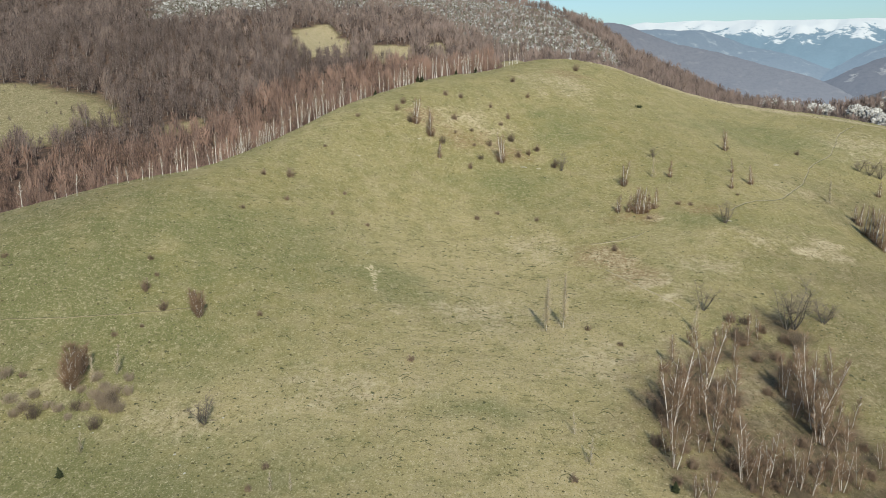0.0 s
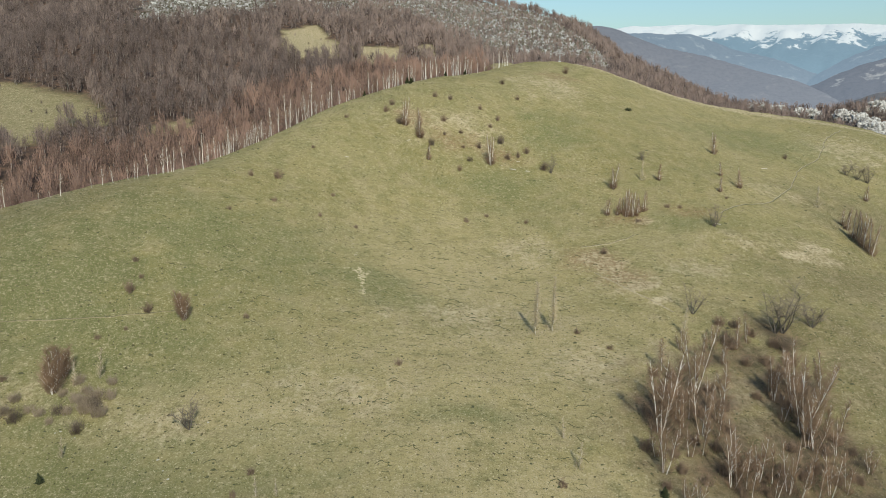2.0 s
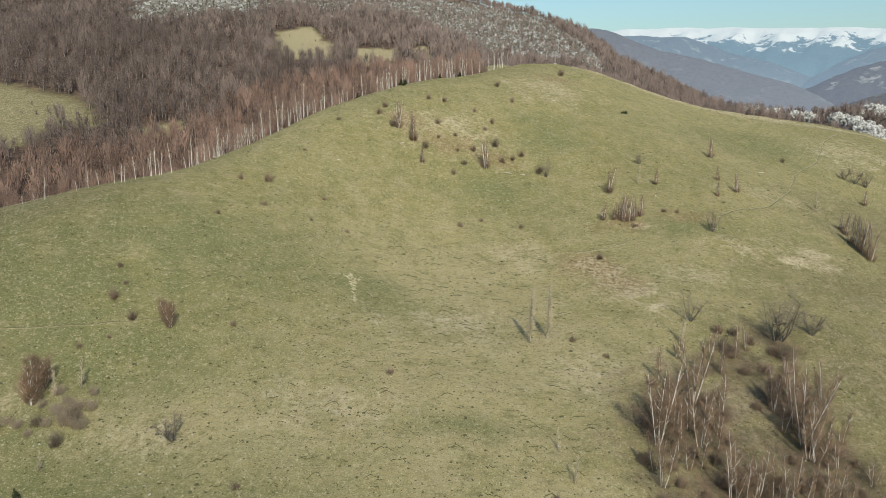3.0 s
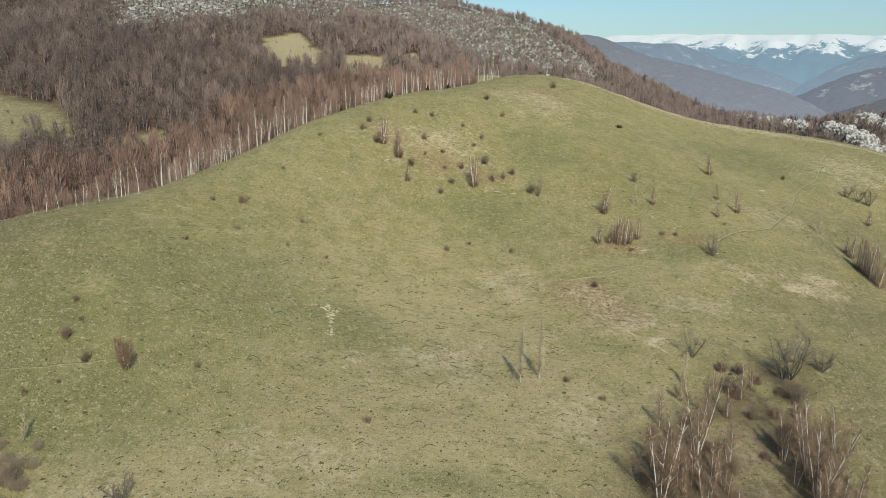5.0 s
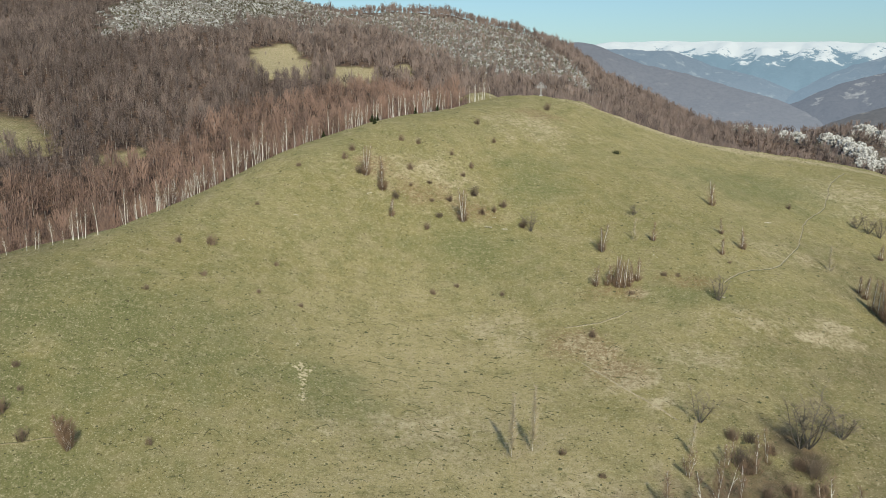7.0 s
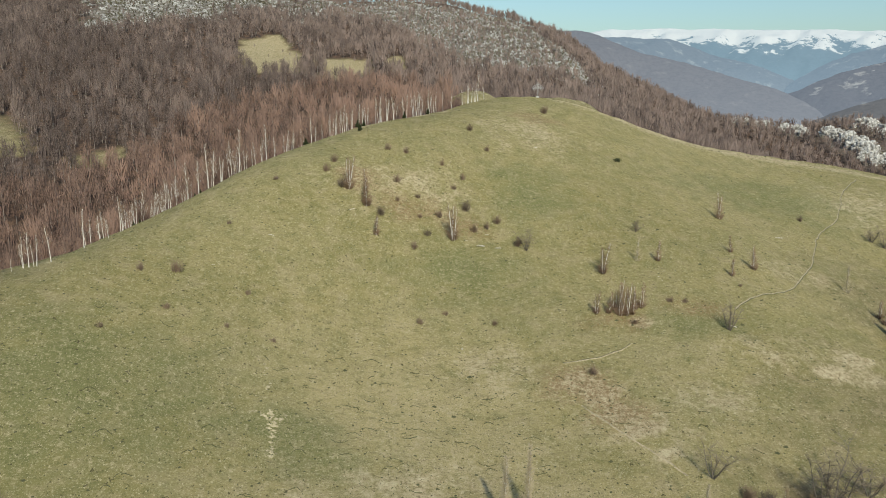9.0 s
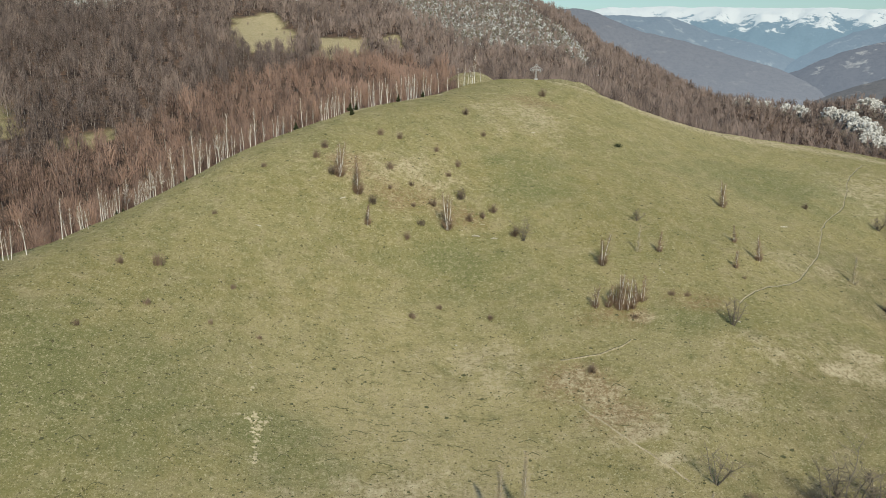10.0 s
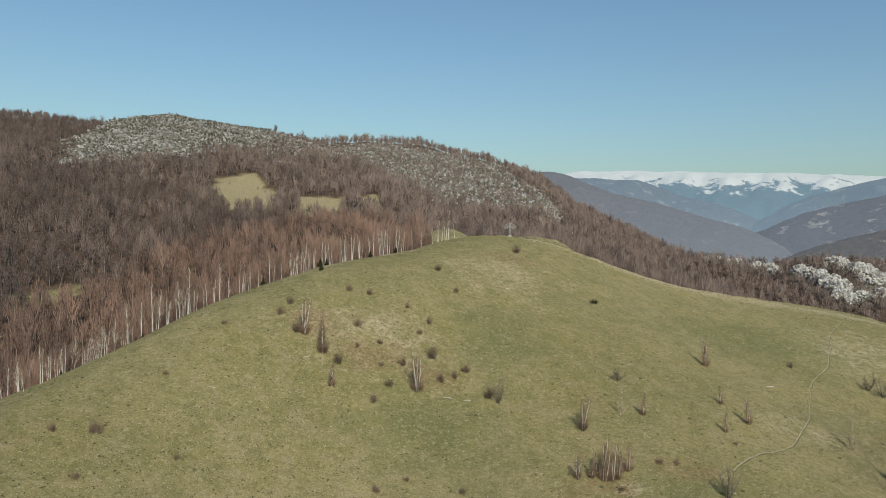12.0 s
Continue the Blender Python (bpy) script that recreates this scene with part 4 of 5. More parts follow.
EDGE_BIRCHES_D = [
    (39.2, 361.8, 6.1),
    (-117.5, 198.5, 7.5), (-114.0, 191.2, 1.6), (-100.2, 195.3, 6.2), (-103.4, 196.0, 2.6), (-106.3, 195.5, 2.6), (-93.0, 198.0, 3.0),
    (-90.9, 200.1, 5.4), (-88.8, 202.2, 4.6), (-86.5, 206.5, 4.6), (-84.6, 206.7, 5.2), (-83.9, 206.9, 4.6), (-81.7, 209.4, 6.6),
    (-80.1, 211.2, 3.2), (-79.3, 214.5, 8.0), (-77.8, 214.2, 8.2), (-76.6, 214.7, 7.8), (-74.3, 217.3, 9.0), (-72.5, 230.4, 11.0),
    (-70.8, 238.0, 7.2), (-67.8, 233.9, 5.2), (-66.9, 240.0, 10.2), (-69.6, 236.5, 3.4), (-80.9, 250.5, 8.5), (-80.2, 251.8, 9.5), (-77.7, 252.1, 7.0), (-77.8, 257.6, 7.9),
    (-74.4, 259.4, 8.6), (-73.8, 263.5, 9.4), (-72.3, 268.7, 9.8), (-69.1, 268.2, 8.1), (-76.0, 248.0, 8.0), (-72.0, 255.0, 8.4),
]

lay(slim_birches(), CLUMP + CLUMP_MORE, "slim multi-stemmed white birch with bare purplish twigs", "birch tree", "birch thicket on the slope", 0.1, 2)
lay(column_birches(), MEADOW_BIRCHES, "young white-stemmed birch, leafless, standing in the grass", "birch tree", "scattered birches on the meadow", 0.1, 3)
lay(many_stemmed_birches(), MULTI_STEMMED, "cluster of white birch stems with dark brush at its foot", "birch tree", "scattered birches on the meadow", 0.1, 15)
lay(bushy_birches(), BUSHY, "bushy young birch thick with brown twigs", "birch tree", "scattered birches on the meadow", 0.1, 14)
lay(slender_birches(), SLENDER, "slender single-stemmed birch, bare and almost twigless", "birch tree", "scattered birches on the meadow", 0.1, 12)
lay([(spreading_tree(s, h), h) for s, h in ((1, 4), (2, 6), (3, 9))], HAWTHORNS, "dark leafless thorn tree with crooked spreading boughs", "tree", "thorn trees", 0.1, 4)
lay([(shrub(s, h, w, n, SHRUB_TWIG), h) for s, h, w, n in ((1, 1.2, 1.6, 30), (2, 1.8, 1.8, 40), (3, 2.6, 2.2, 46), (4, 1.5, 2.4, 44))], SHRUBS + SHRUBS_MORE, "small leafless brown shrub in the grass", "shrub", "scattered shrubs", 0.05, 5)
lay([(shrub(s, h, w, n, SHRUB_TWIG), h) for s, h, w, n in ((8, 1.8, 3.2, 70), (9, 2.6, 3.6, 80))], UNDERGROWTH + UNDERGROWTH_MORE, "brown leafless undergrowth bush among the birches", "shrub", "undergrowth in the thicket", 0.05, 13)
lay([(shrub(s, h, w, n, TAN_TWIG), h) for s, h, w, n in ((11, 1.8, 2.8, 60), (12, 2.8, 3.4, 80))], HEDGE, "tan leafless bush of thin twigs in the grass", "shrub", "bushes by the lone birch", 0.05, 16)
lay([(shrub(s, h, w, n, DARK_TWIG), h) for s, h, w, n in ((5, 2.2, 2.6, 50), (6, 3.2, 3.4, 60), (7, 4.5, 4.2, 80))], DARK_SHRUBS, "dense dark leafless thorn bush", "shrub", "thorn bushes", 0.05, 6)
lay([(conifer(1, 2.2), 2.2), (conifer(2, 3.0), 3.0)], CONIFERS, "small dark green juniper in the grass", "conifer", "junipers", 0.05, 7)
lay([(shrub(61, 1.5, 5.5, 150, NEEDLES, "juniper"), 1.5)], [(82.5, 309.1, 1.6)], "low spreading dark green juniper bush on the grass", "juniper", "", 0.05, 19)
lay([(fallen_wood(1, 3.0), 3.0), (fallen_wood(2, 4.5), 4.5)], FALLEN, "bleached fallen branch lying on the turf", "branch", "fallen branches", 0.0, 8)
lay(edge_birches(), EDGE_BIRCHES_A + EDGE_BIRCHES_B + EDGE_BIRCHES_C + EDGE_BIRCHES_D, "tall white-trunked birch in the row at the wood's edge", "birch tree", "birches along the wood's edge", 0.1, 9)
lay([(conifer(3, 2.4), 2.4), (conifer(4, 3.4), 3.4)], EDGE_CONIFERS, "dark green spruce sapling among the birches", "conifer", "evergreens at the wood's edge", 0.05, 10)



# ---- the wood: thousands of bare trees on the slopes ----
def wood_tree(seed, height, wide, limbs, twigs, thick):
    """A bare broadleaved tree: trunk, limbs and a rounded haze of upswept fine twigs. Corners, faces and how many of them are trunk."""
    rng = random.Random(seed)
    w = Wood()
    line = bent(rng, (0, 0, -1.0), (0, 0, 1), height * 0.78 + 1, 0.05, 2)
    w.branch(line, [0.012 * height, 0.009 * height, 0], 3)
    trunk = len(w.faces)
    heart, tall, lean = height * 0.58, height * 0.42, rng.uniform(0, 6.283)
    for k in range(limbs):
        a, up = k * 2.4 + rng.uniform(-0.5, 0.5), rng.uniform(0.1, 0.9)
        r = math.sqrt(1 - 0.8 * up * up) * wide * rng.uniform(0.6, 0.95)
        start, end = along(line, rng.uniform(0.35, 0.75)), Vector((r * math.cos(a), r * math.sin(a), heart + up * tall))
        w.branch([start, end], [thick * 1.6, 0], 3)
    for k in range(twigs):
        a, up = rng.uniform(0, 6.283), 1 - 1.55 * rng.random() ** 0.8
        r = math.sqrt(max(0.05, 1 - up * up)) * wide * (1 + 0.18 * math.cos(a - lean)) * rng.uniform(0.3, 1.05)
        tip = Vector((r * math.cos(a), r * math.sin(a), heart + up * tall * rng.uniform(0.85, 1.12)))
        rise = height * rng.uniform(0.12, 0.3)
        root = tip - Vector((0.32 * rise * math.cos(a) * r / wide, 0.32 * rise * math.sin(a) * r / wide, rise))
        side = (tip - root).cross(Vector((rng.uniform(-1, 1), rng.uniform(-1, 1), 0.2))).normalized() * thick
        first = len(w.verts)
        w.verts += [tuple(root - side * 0.5), tuple(root + side * 0.5), tuple(tip)]
        w.faces.append((first, first + 1, first + 2))
    return np.array(w.verts), np.array(w.faces), trunk


def plant(name, label, places, kinds, bark, twig, seed, tone=0.45):
    """Joins copies of the kinds of tree into one object, each turned and scaled by its own measure."""
    rng = np.random.RandomState(seed)
    verts, faces, slots, tints, count = [], [], [], [], 0
    # tint drops towards the left, painting that slope's weaker light into the twigs
    pick, turn, size, tint = rng.randint(len(kinds), size=len(places)), rng.uniform(0, 6.283, len(places)), rng.uniform(0.6, 1.22, len(places)), np.clip(tone + 0.42 * np.minimum(np.tanh((places[:, 0] + 110) / 150), 0.55) + 0.25 * waves(places[:, 0], places[:, 1], 90, seed + 60) + rng.uniform(-0.45, 0.5, len(places)), 0, 1)
    for k, (v, f, trunk) in enumerate(kinds):
        mine = np.where(pick == k)[0]
        if not len(mine):
            continue
        c, s = np.cos(turn[mine])[:, None], np.sin(turn[mine])[:, None]
        g = (size[mine] * places[mine, 3])[:, None]
        x = (v[None, :, 0] * c - v[None, :, 1] * s) * g + places[mine, 0][:, None]
        y = (v[None, :, 0] * s + v[None, :, 1] * c) * g + places[mine, 1][:, None]
        z = v[None, :, 2] * g + places[mine, 2][:, None]
        verts.append(np.stack([x, y, z], -1).reshape(-1, 3))
        faces.append((f[None] + (count + np.arange(len(mine)) * len(v))[:, None, None]).reshape(-1, 3))
        slots.append(np.tile(np.where(np.arange(len(f)) < trunk, 0, 1), len(mine)))
        tints.append(np.repeat(tint[mine], len(v)))
        count += len(mine) * len(v)
    me = mesh_of(name, np.concatenate(verts), np.concatenate(faces), bark, twig, slots=np.concatenate(slots), tint=np.concatenate(tints))
    return tagged(new(name, me), label, "trees", kind="stuff")


def scatter(rng, x0, x1, y0, y1, step):
    gx, gy = np.meshgrid(np.arange(x0, x1, step), np.arange(y0, y1, step))
    return gx.ravel() + rng.uniform(-0.48, 0.48, gx.size) * step, gy.ravel() + rng.uniform(-0.48, 0.48, gx.size) * step


def in_sight(x, y):
    """The slopes that lie open to the meadow, without the far side of the crests."""
    crest_y = np.interp(x, [-900, -780, -678, -556, -510, -505, -460, -400, -340, -220, -113, 40, 190, 300, 430, 530, 700], [1290, 1365, 1425, 1478, 1492, 1125, 1110, 1125, 1195, 1275, 1325, 1365, 1312, 1265, 1212, 1130, 1010])
    right = np.interp(y, [400, 600, 760, 820, 900], [240, 290, 470, 640, 860])
    left = np.interp(y, [340, 700, 1000, 1140, 1300, 1480], [-240, -440, -630, -730, -800, -830])
    return (y < crest_y) & (x < right) & (x > left) & ~((x > 5) & (x < 95) & (y > 470) & (y < 590))


def build_woods():
    rng = np.random.RandomState(11)
    near = [wood_tree(s, 14, 3.5, 9, 240, 0.12) for s in range(20, 26)]
    middle = [wood_tree(s, 16, 4.3, 6, 130, 0.22) for s in range(30, 37)]
    far = [wood_tree(s, 15, 4.4, 3, 56, 0.46) for s in range(40, 47)]
    edge = lambda x: np.interp(x, [-330, -100, 20, 50, 60], [110, 145, 165, 55, 3])  # noqa: E731
    # the reddish belt close behind the meadow's edge
    x, y = scatter(rng, -330, 80, 150, 640, 6.4)
    depth = y - wood_edge(x)
    keep = (depth > 5) & (depth < edge(x)) & (wood_share(x, y) > 0.55) & in_sight(x, y)
    x, y, depth = x[keep], y[keep], depth[keep]
    size = np.interp(depth, [5, 24], [0.75, 1.05]) * np.interp(x, [-110, -55], [0.62, 1.0])
    plant("beech_wood", "leafless reddish-brown beech wood on the slope behind the birches", np.stack([x, y, land(x, y), size], -1), near, PALE_BARK, RED_TWIG, 1)
    # the grey wood beyond
    x, y = scatter(rng, -840, 780, 300, 1490, 8.3)
    depth = y - wood_edge(x)
    rocky = stony(x, y)
    keep = (depth > edge(x)) & (wood_share(x, y) > 0.5) & in_sight(x, y)
    open_ground = wood_share(x, y) < 0.45
    keep |= (depth > 40) & open_ground & in_sight(x, y) & (rng.uniform(0, 1, len(x)) < np.where(y < 560, np.clip(0.8 * waves(x, y, 55, 71) - 0.12, 0.03, 0.75), 0.03))
    dome = (x < -150) & (rocky > 0.3)
    keep &= rng.uniform(0, 1, len(x)) > rocky * np.where(dome, 0.85, np.where(x > 330, 0.7, 0.6))
    x, y, rocky, dome, open_ground = x[keep], y[keep], rocky[keep], dome[keep], open_ground[keep]
    size = np.where(open_ground, 0.26 + 0.2 * rng.uniform(0, 1, len(x)) ** 2, np.where(dome, 0.34, np.where(rocky > 0.3, 0.55, 1.0))) * (1 + 0.22 * waves(x, y, 70, 12))
    places = np.stack([x, y, land(x, y), size], -1)
    low = y < np.interp(x, [-260, -180, -161, -145, -130, -105, -72, -33, 18, 30], [390, 430, 458, 494, 549, 598, 647, 715, 720, 300])
    plant("beech_wood", "leafless reddish-brown beech wood rising from the valley", places[low], middle, PALE_BARK, RED_TWIG, 5, 0.5)
    plant("bare_wood", "leafless grey-brown wood on the slopes beyond the hill", places[~low & (y < 720)], middle, PALE_BARK, GREY_TWIG, 2)
    plant("bare_wood", "leafless grey-brown wood climbing to the far ridge", places[~low & (y >= 720)], far, PALE_BARK, GREY_TWIG, 3, 0.6)
    # low scrub among the rocks of the ridge
    x, y = scatter(rng, -480, 900, 740, 1400, 4.4)
    keep = (rng.uniform(0, 1, len(x)) < 0.62 * stony(x, y)) & in_sight(x, y)
    x, y = x[keep], y[keep]
    places = np.stack([x, y, land(x, y), np.full(len(x), 0.24) + 0.07 * waves(x, y, 60, 15)], -1)
    plant("ridge_scrub", "low olive-brown scrub among the rocks of the ridge", places, [wood_tree(s, 12, 5.4, 3, 24, 1.5) for s in range(50, 55)], PALE_BARK, SCRUB_TWIG, 4)


build_woods()


# ---- limestone outcrops on the far ridge ----
def build_outcrops():
    rng = np.random.RandomState(5)
    ball = bmesh.new()
    bmesh.ops.create_icosphere(ball, subdivisions=1, radius=1.0)
    shape = np.array([v.co[:] for v in ball.verts])
    tris = np.array([[v.index for v in f.verts] for f in ball.faces])
    ball.free()
    x, y = scatter(rng, -480, 300, 740, 1400, 3.4)
    share = stony(x, y)
    dome, streak = (x < -150), spots(x, y, STREAK, 2.0)
    keep = rng.uniform(0, 1, len(x)) < np.where(dome, 0.46 * share, np.maximum(0.7 * share, 1.2 * streak)) * np.clip(0.75 + 0.7 * waves(x, y, 34, 33), 0.15, 1)
    keep &= in_sight(x, y + 6)
    x, y, dome = x[keep], y[keep], dome[keep]
    n = len(x)
    size = rng.uniform(0.5, 1.9, (n, 1, 1)) ** 1.3 * np.stack([rng.uniform(0.7, 1.6, n), rng.uniform(0.7, 1.3, n), rng.uniform(0.6, 1.4, n)], -1)[:, None]
    size[:, :, 2] *= np.where(dome, 0.85, 1.35)[:, None]
    size = size * np.where(dome, 1.0, 0.82)[:, None, None]
    v = shape[None] * size * rng.uniform(0.7, 1.3, (n, len(shape), 1))
    v = v + np.stack([x, y, land(x, y)], -1)[:, None]
    f = tris[None] + (np.arange(n) * len(shape))[:, None, None]
    me = mesh_of("limestone_outcrops", v.reshape(-1, 3), f.reshape(-1, 3), LIMESTONE_ROCK)
    tagged(new("limestone_outcrops", me), "pale grey limestone outcrops among trees on the ridge", "rocks", kind="stuff")


build_outcrops()


def crag(seed):
    """A craggy limestone face, one metre in half-width and height, cleft by upright gullies."""
    bm = bmesh.new()
    bmesh.ops.create_icosphere(bm, subdivisions=4, radius=1.0)
    for v in bm.verts:
        p = v.co.copy()
        cleft = abs(noise.noise(Vector((p.x * 3.1 + seed * 7, p.y * 3.1, p.z * 0.7))))
        lump = noise.noise(p * 2.3 + Vector((seed * 3, 1, 0))) + 0.5 * noise.noise(p * 5.5 + Vector((0, seed * 5, 0))) + 0.3 * noise.noise(p * 12 + Vector((0, 0, seed)))
        ledge = 0.06 * math.sin(p.z * 11 + 2 * p.x)
        v.co = p * (0.78 + 0.5 * min(cleft, 0.35) + 0.22 * lump + ledge)
    me = bpy.data.meshes.new("crag")
    bm.to_mesh(me)
    bm.free()
    me.materials.append(CRAG_ROCK)
    return me


CRAG_SHAPES = [crag(k) for k in range(1, 6)]
crag_rng = random.Random(4)
for k, (x, y, wide, tall) in enumerate(CRAGS):
    for j in range(3):
        ox, oy, f = (0, 0, 1.0) if j == 0 else (crag_rng.uniform(-0.9, 0.9) * wide, crag_rng.uniform(-0.5, 0.5) * wide, crag_rng.uniform(0.35, 0.65))
        ob = new("crag", CRAG_SHAPES[(k + 2 * j) % 5])
        ob.matrix_basis = pose(x + ox, y + oy, float(land(x + ox, y + oy)) + 0.1 * tall * f, 0, 0, crag_rng.uniform(-25, 25) + 180 * (k % 2)) @ Matrix.Diagonal((wide * f * 0.8, wide * f * 0.5, tall * f * 0.95, 1))
        tagged(ob, "pale grey limestone crag rising out of the leafless wood", "crag", "limestone crags")


# ---- the turf: tussocks, tufts and little earth steps ----
def build_turf():
    rng = np.random.RandomState(8)
    # tussocks and clods
    n = 8000
    x, y = rng.uniform(-130, 200, n), 85 + 290 * rng.uniform(0, 1, n) ** 1.25
    keep = (y < wood_edge(x) - 2)
    x, y = x[keep], y[keep]
    n = len(x)
    a = np.arange(7) * 6.283 / 7
    cap = np.concatenate([np.stack([np.cos(a), np.sin(a), 0 * a - 0.12], -1), np.stack([0.6 * np.cos(a + 0.4), 0.6 * np.sin(a + 0.4), 0 * a + 0.55], -1), [[0, 0, 0.8]]])
    f = [(k, (k + 1) % 7, 7 + (k + 1) % 7) for k in range(7)] + [(k, 7 + (k + 1) % 7, 7 + k) for k in range(7)] + [(7 + k, 7 + (k + 1) % 7, 14) for k in range(7)]
    size = rng.uniform(0.07, 0.27, n) * np.where(rng.uniform(0, 1, n) < 0.06, 1.8, 1)
    v = cap[None] * size[:, None, None] * rng.uniform(0.65, 1.35, (n, 15, 1)) * np.array([1.25, 1, 0.7]) + np.stack([x, y, land(x, y)], -1)[:, None]
    pale = np.repeat(rng.uniform(0, 1, n) < 0.09, 21)
    me = mesh_of("tussocks", v.reshape(-1, 3), (np.array(f)[None] + 15 * np.arange(n)[:, None, None]).reshape(-1, 3), TURF_DARK, TURF_PALE, slots=pale.astype(int))
    tagged(new("tussocks", me), "small dark and straw-coloured grass tussocks over the meadow", "grass", kind="stuff")
    # thin tufts
    n = 19000
    x, y = rng.uniform(-120, 190, n), 85 + 230 * rng.uniform(0, 1, n) ** 1.3
    keep = (y < wood_edge(x) - 1)
    x, y = x[keep], y[keep]
    n = len(x)
    root = np.stack([x, y, land(x, y) - 0.02], -1)
    verts = []
    for k in range(3):
        a, r, h = rng.uniform(0, 6.283, n), rng.uniform(0.05, 0.16, n), rng.uniform(0.08, 0.28, n)
        side = np.stack([np.cos(a), np.sin(a), 0 * a], -1)
        out = np.stack([-np.sin(a), np.cos(a), 0 * a], -1)
        verts += [root + side * r[:, None], root - side * r[:, None], root + out * r[:, None] * 0.7, root + out * 0.1 + np.stack([0 * h, 0 * h, h], -1)]
    v = np.stack(verts, 1).reshape(-1, 3)
    one = np.array([(0, 1, 3), (1, 2, 3), (2, 0, 3)])
    f = (one[None] + 4 * np.arange(3 * n)[:, None, None]).reshape(-1, 3)
    pale = np.repeat(rng.uniform(0, 1, n) < 0.6, 9)
    me = mesh_of("grass_tufts", v, f, TURF_DARK, TURF_PALE, slots=pale.astype(int))
    tagged(new("grass_tufts", me), "short tufts of green and withered grass", "grass", kind="stuff")
    # little curved steps where the turf has slipped
    verts, faces, count = [], [], 0
    for k in range(210):
        cx, cy = rng.normal(0, 30), 112 + 95 * rng.uniform(0, 1)
        if cy > wood_edge(cx) - 12:
            continue
        length, bow, turn = rng.uniform(0.7, 3.8), rng.uniform(-0.9, 2.4), rng.normal(0, 0.35)
        s = np.linspace(-0.5, 0.5, 14)
        lx = s * length
        ly = bow * (0.25 - s**2) * length + 0.3 * np.cumsum(rng.normal(0, 1, 14)) * length / 8
        px, py = cx + lx * np.cos(turn) - ly * np.sin(turn), cy + lx * np.sin(turn) + ly * np.cos(turn)
        w = (0.02 + 0.15 * rng.uniform(0, 1, 14) ** 1.5) * np.sin(np.pi * (s + 0.5)) ** 0.4 + 0.01
        z = land(px, py)
        rows = np.stack([np.stack([px, py - w, land(px, py - w) - 0.03], -1), np.stack([px, py, z + 0.12], -1), np.stack([px, py + w, land(px, py + w) - 0.03], -1)], 0)
        verts.append(rows.reshape(-1, 3))
        faces.append(grid_faces(3, 14) + count)
        count += 42
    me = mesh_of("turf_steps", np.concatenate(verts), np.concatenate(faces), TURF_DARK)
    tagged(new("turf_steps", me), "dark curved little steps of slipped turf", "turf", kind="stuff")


build_turf()


# ---- paths, summit cross and stones ----
FOOTPATH = [
    (191.4, 339.3), (182.0, 329.0), (175.7, 321.9), (170.9, 315.7), (168.4, 310.3), (163.9, 304.4), (160.4, 298.2), (155.0, 292.7),
    (147.9, 286.7), (141.8, 279.0), (138.8, 272.8), (133.4, 265.0), (130.1, 258.9), (123.5, 251.1), (118.3, 244.9), (113.4, 240.0),
    (107.2, 236.3), (101.8, 234.1), (97.3, 231.3), (94.0, 228.2), (91.7, 226.0),
]
SIDE_PATH = [
    (43.7, 208.0), (47.9, 208.4), (51.4, 208.9), (55.3, 210.1), (57.9, 211.2), (61.2, 213.4),
]
BANK = [
    (45.0, 194.1), (49.7, 187.5), (54.2, 181.5), (58.2, 177.3), (60.9, 173.4),
]
TRAIL = [(-101.4, 145.8), (-94.9, 147.1), (-88.1, 147.8), (-80.2, 149.0), (-71.0, 150.6), (-62.2, 153.4), (-56.5, 155.1)]
BARE_MARKS = [
    [(-22.5, 184.5), (-20.9, 184.3), (-19.5, 184.4), (-18.0, 184.6)],
    [(-18.9, 185.2), (-19.0, 182.9), (-18.0, 180.9), (-17.6, 179.7), (-17.4, 177.4), (-16.8, 173.4)],
    [(-18.4, 180.8), (-17.4, 182.2), (-16.4, 183.9), (-15.4, 185.1)],
    [(-21.6, 199.1), (-22.0, 196.2), (-21.3, 193.6), (-20.5, 191.1), (-20.4, 189.7)],
]
CROSS_AT = (61.7, 360.7)
STONES = [
    (-68.0, 122.9, 0.1), (-68.3, 122.7, 0.2), (-67.5, 123.1, 0.3), (-64.9, 121.8, 0.1), (-64.5, 122.0, 0.2), (-47.6, 116.5, 0.3),
    (-45.1, 115.4, 0.1), (-45.8, 113.9, 0.2), (-44.3, 111.9, 0.3), (-44.4, 118.0, 0.1), (-42.1, 117.9, 0.2), (-41.4, 125.3, 0.3),
    (-48.2, 148.8, 0.1), (-13.9, 132.8, 0.2), (20.8, 214.2, 0.3), (103.2, 259.6, 0.1),
]


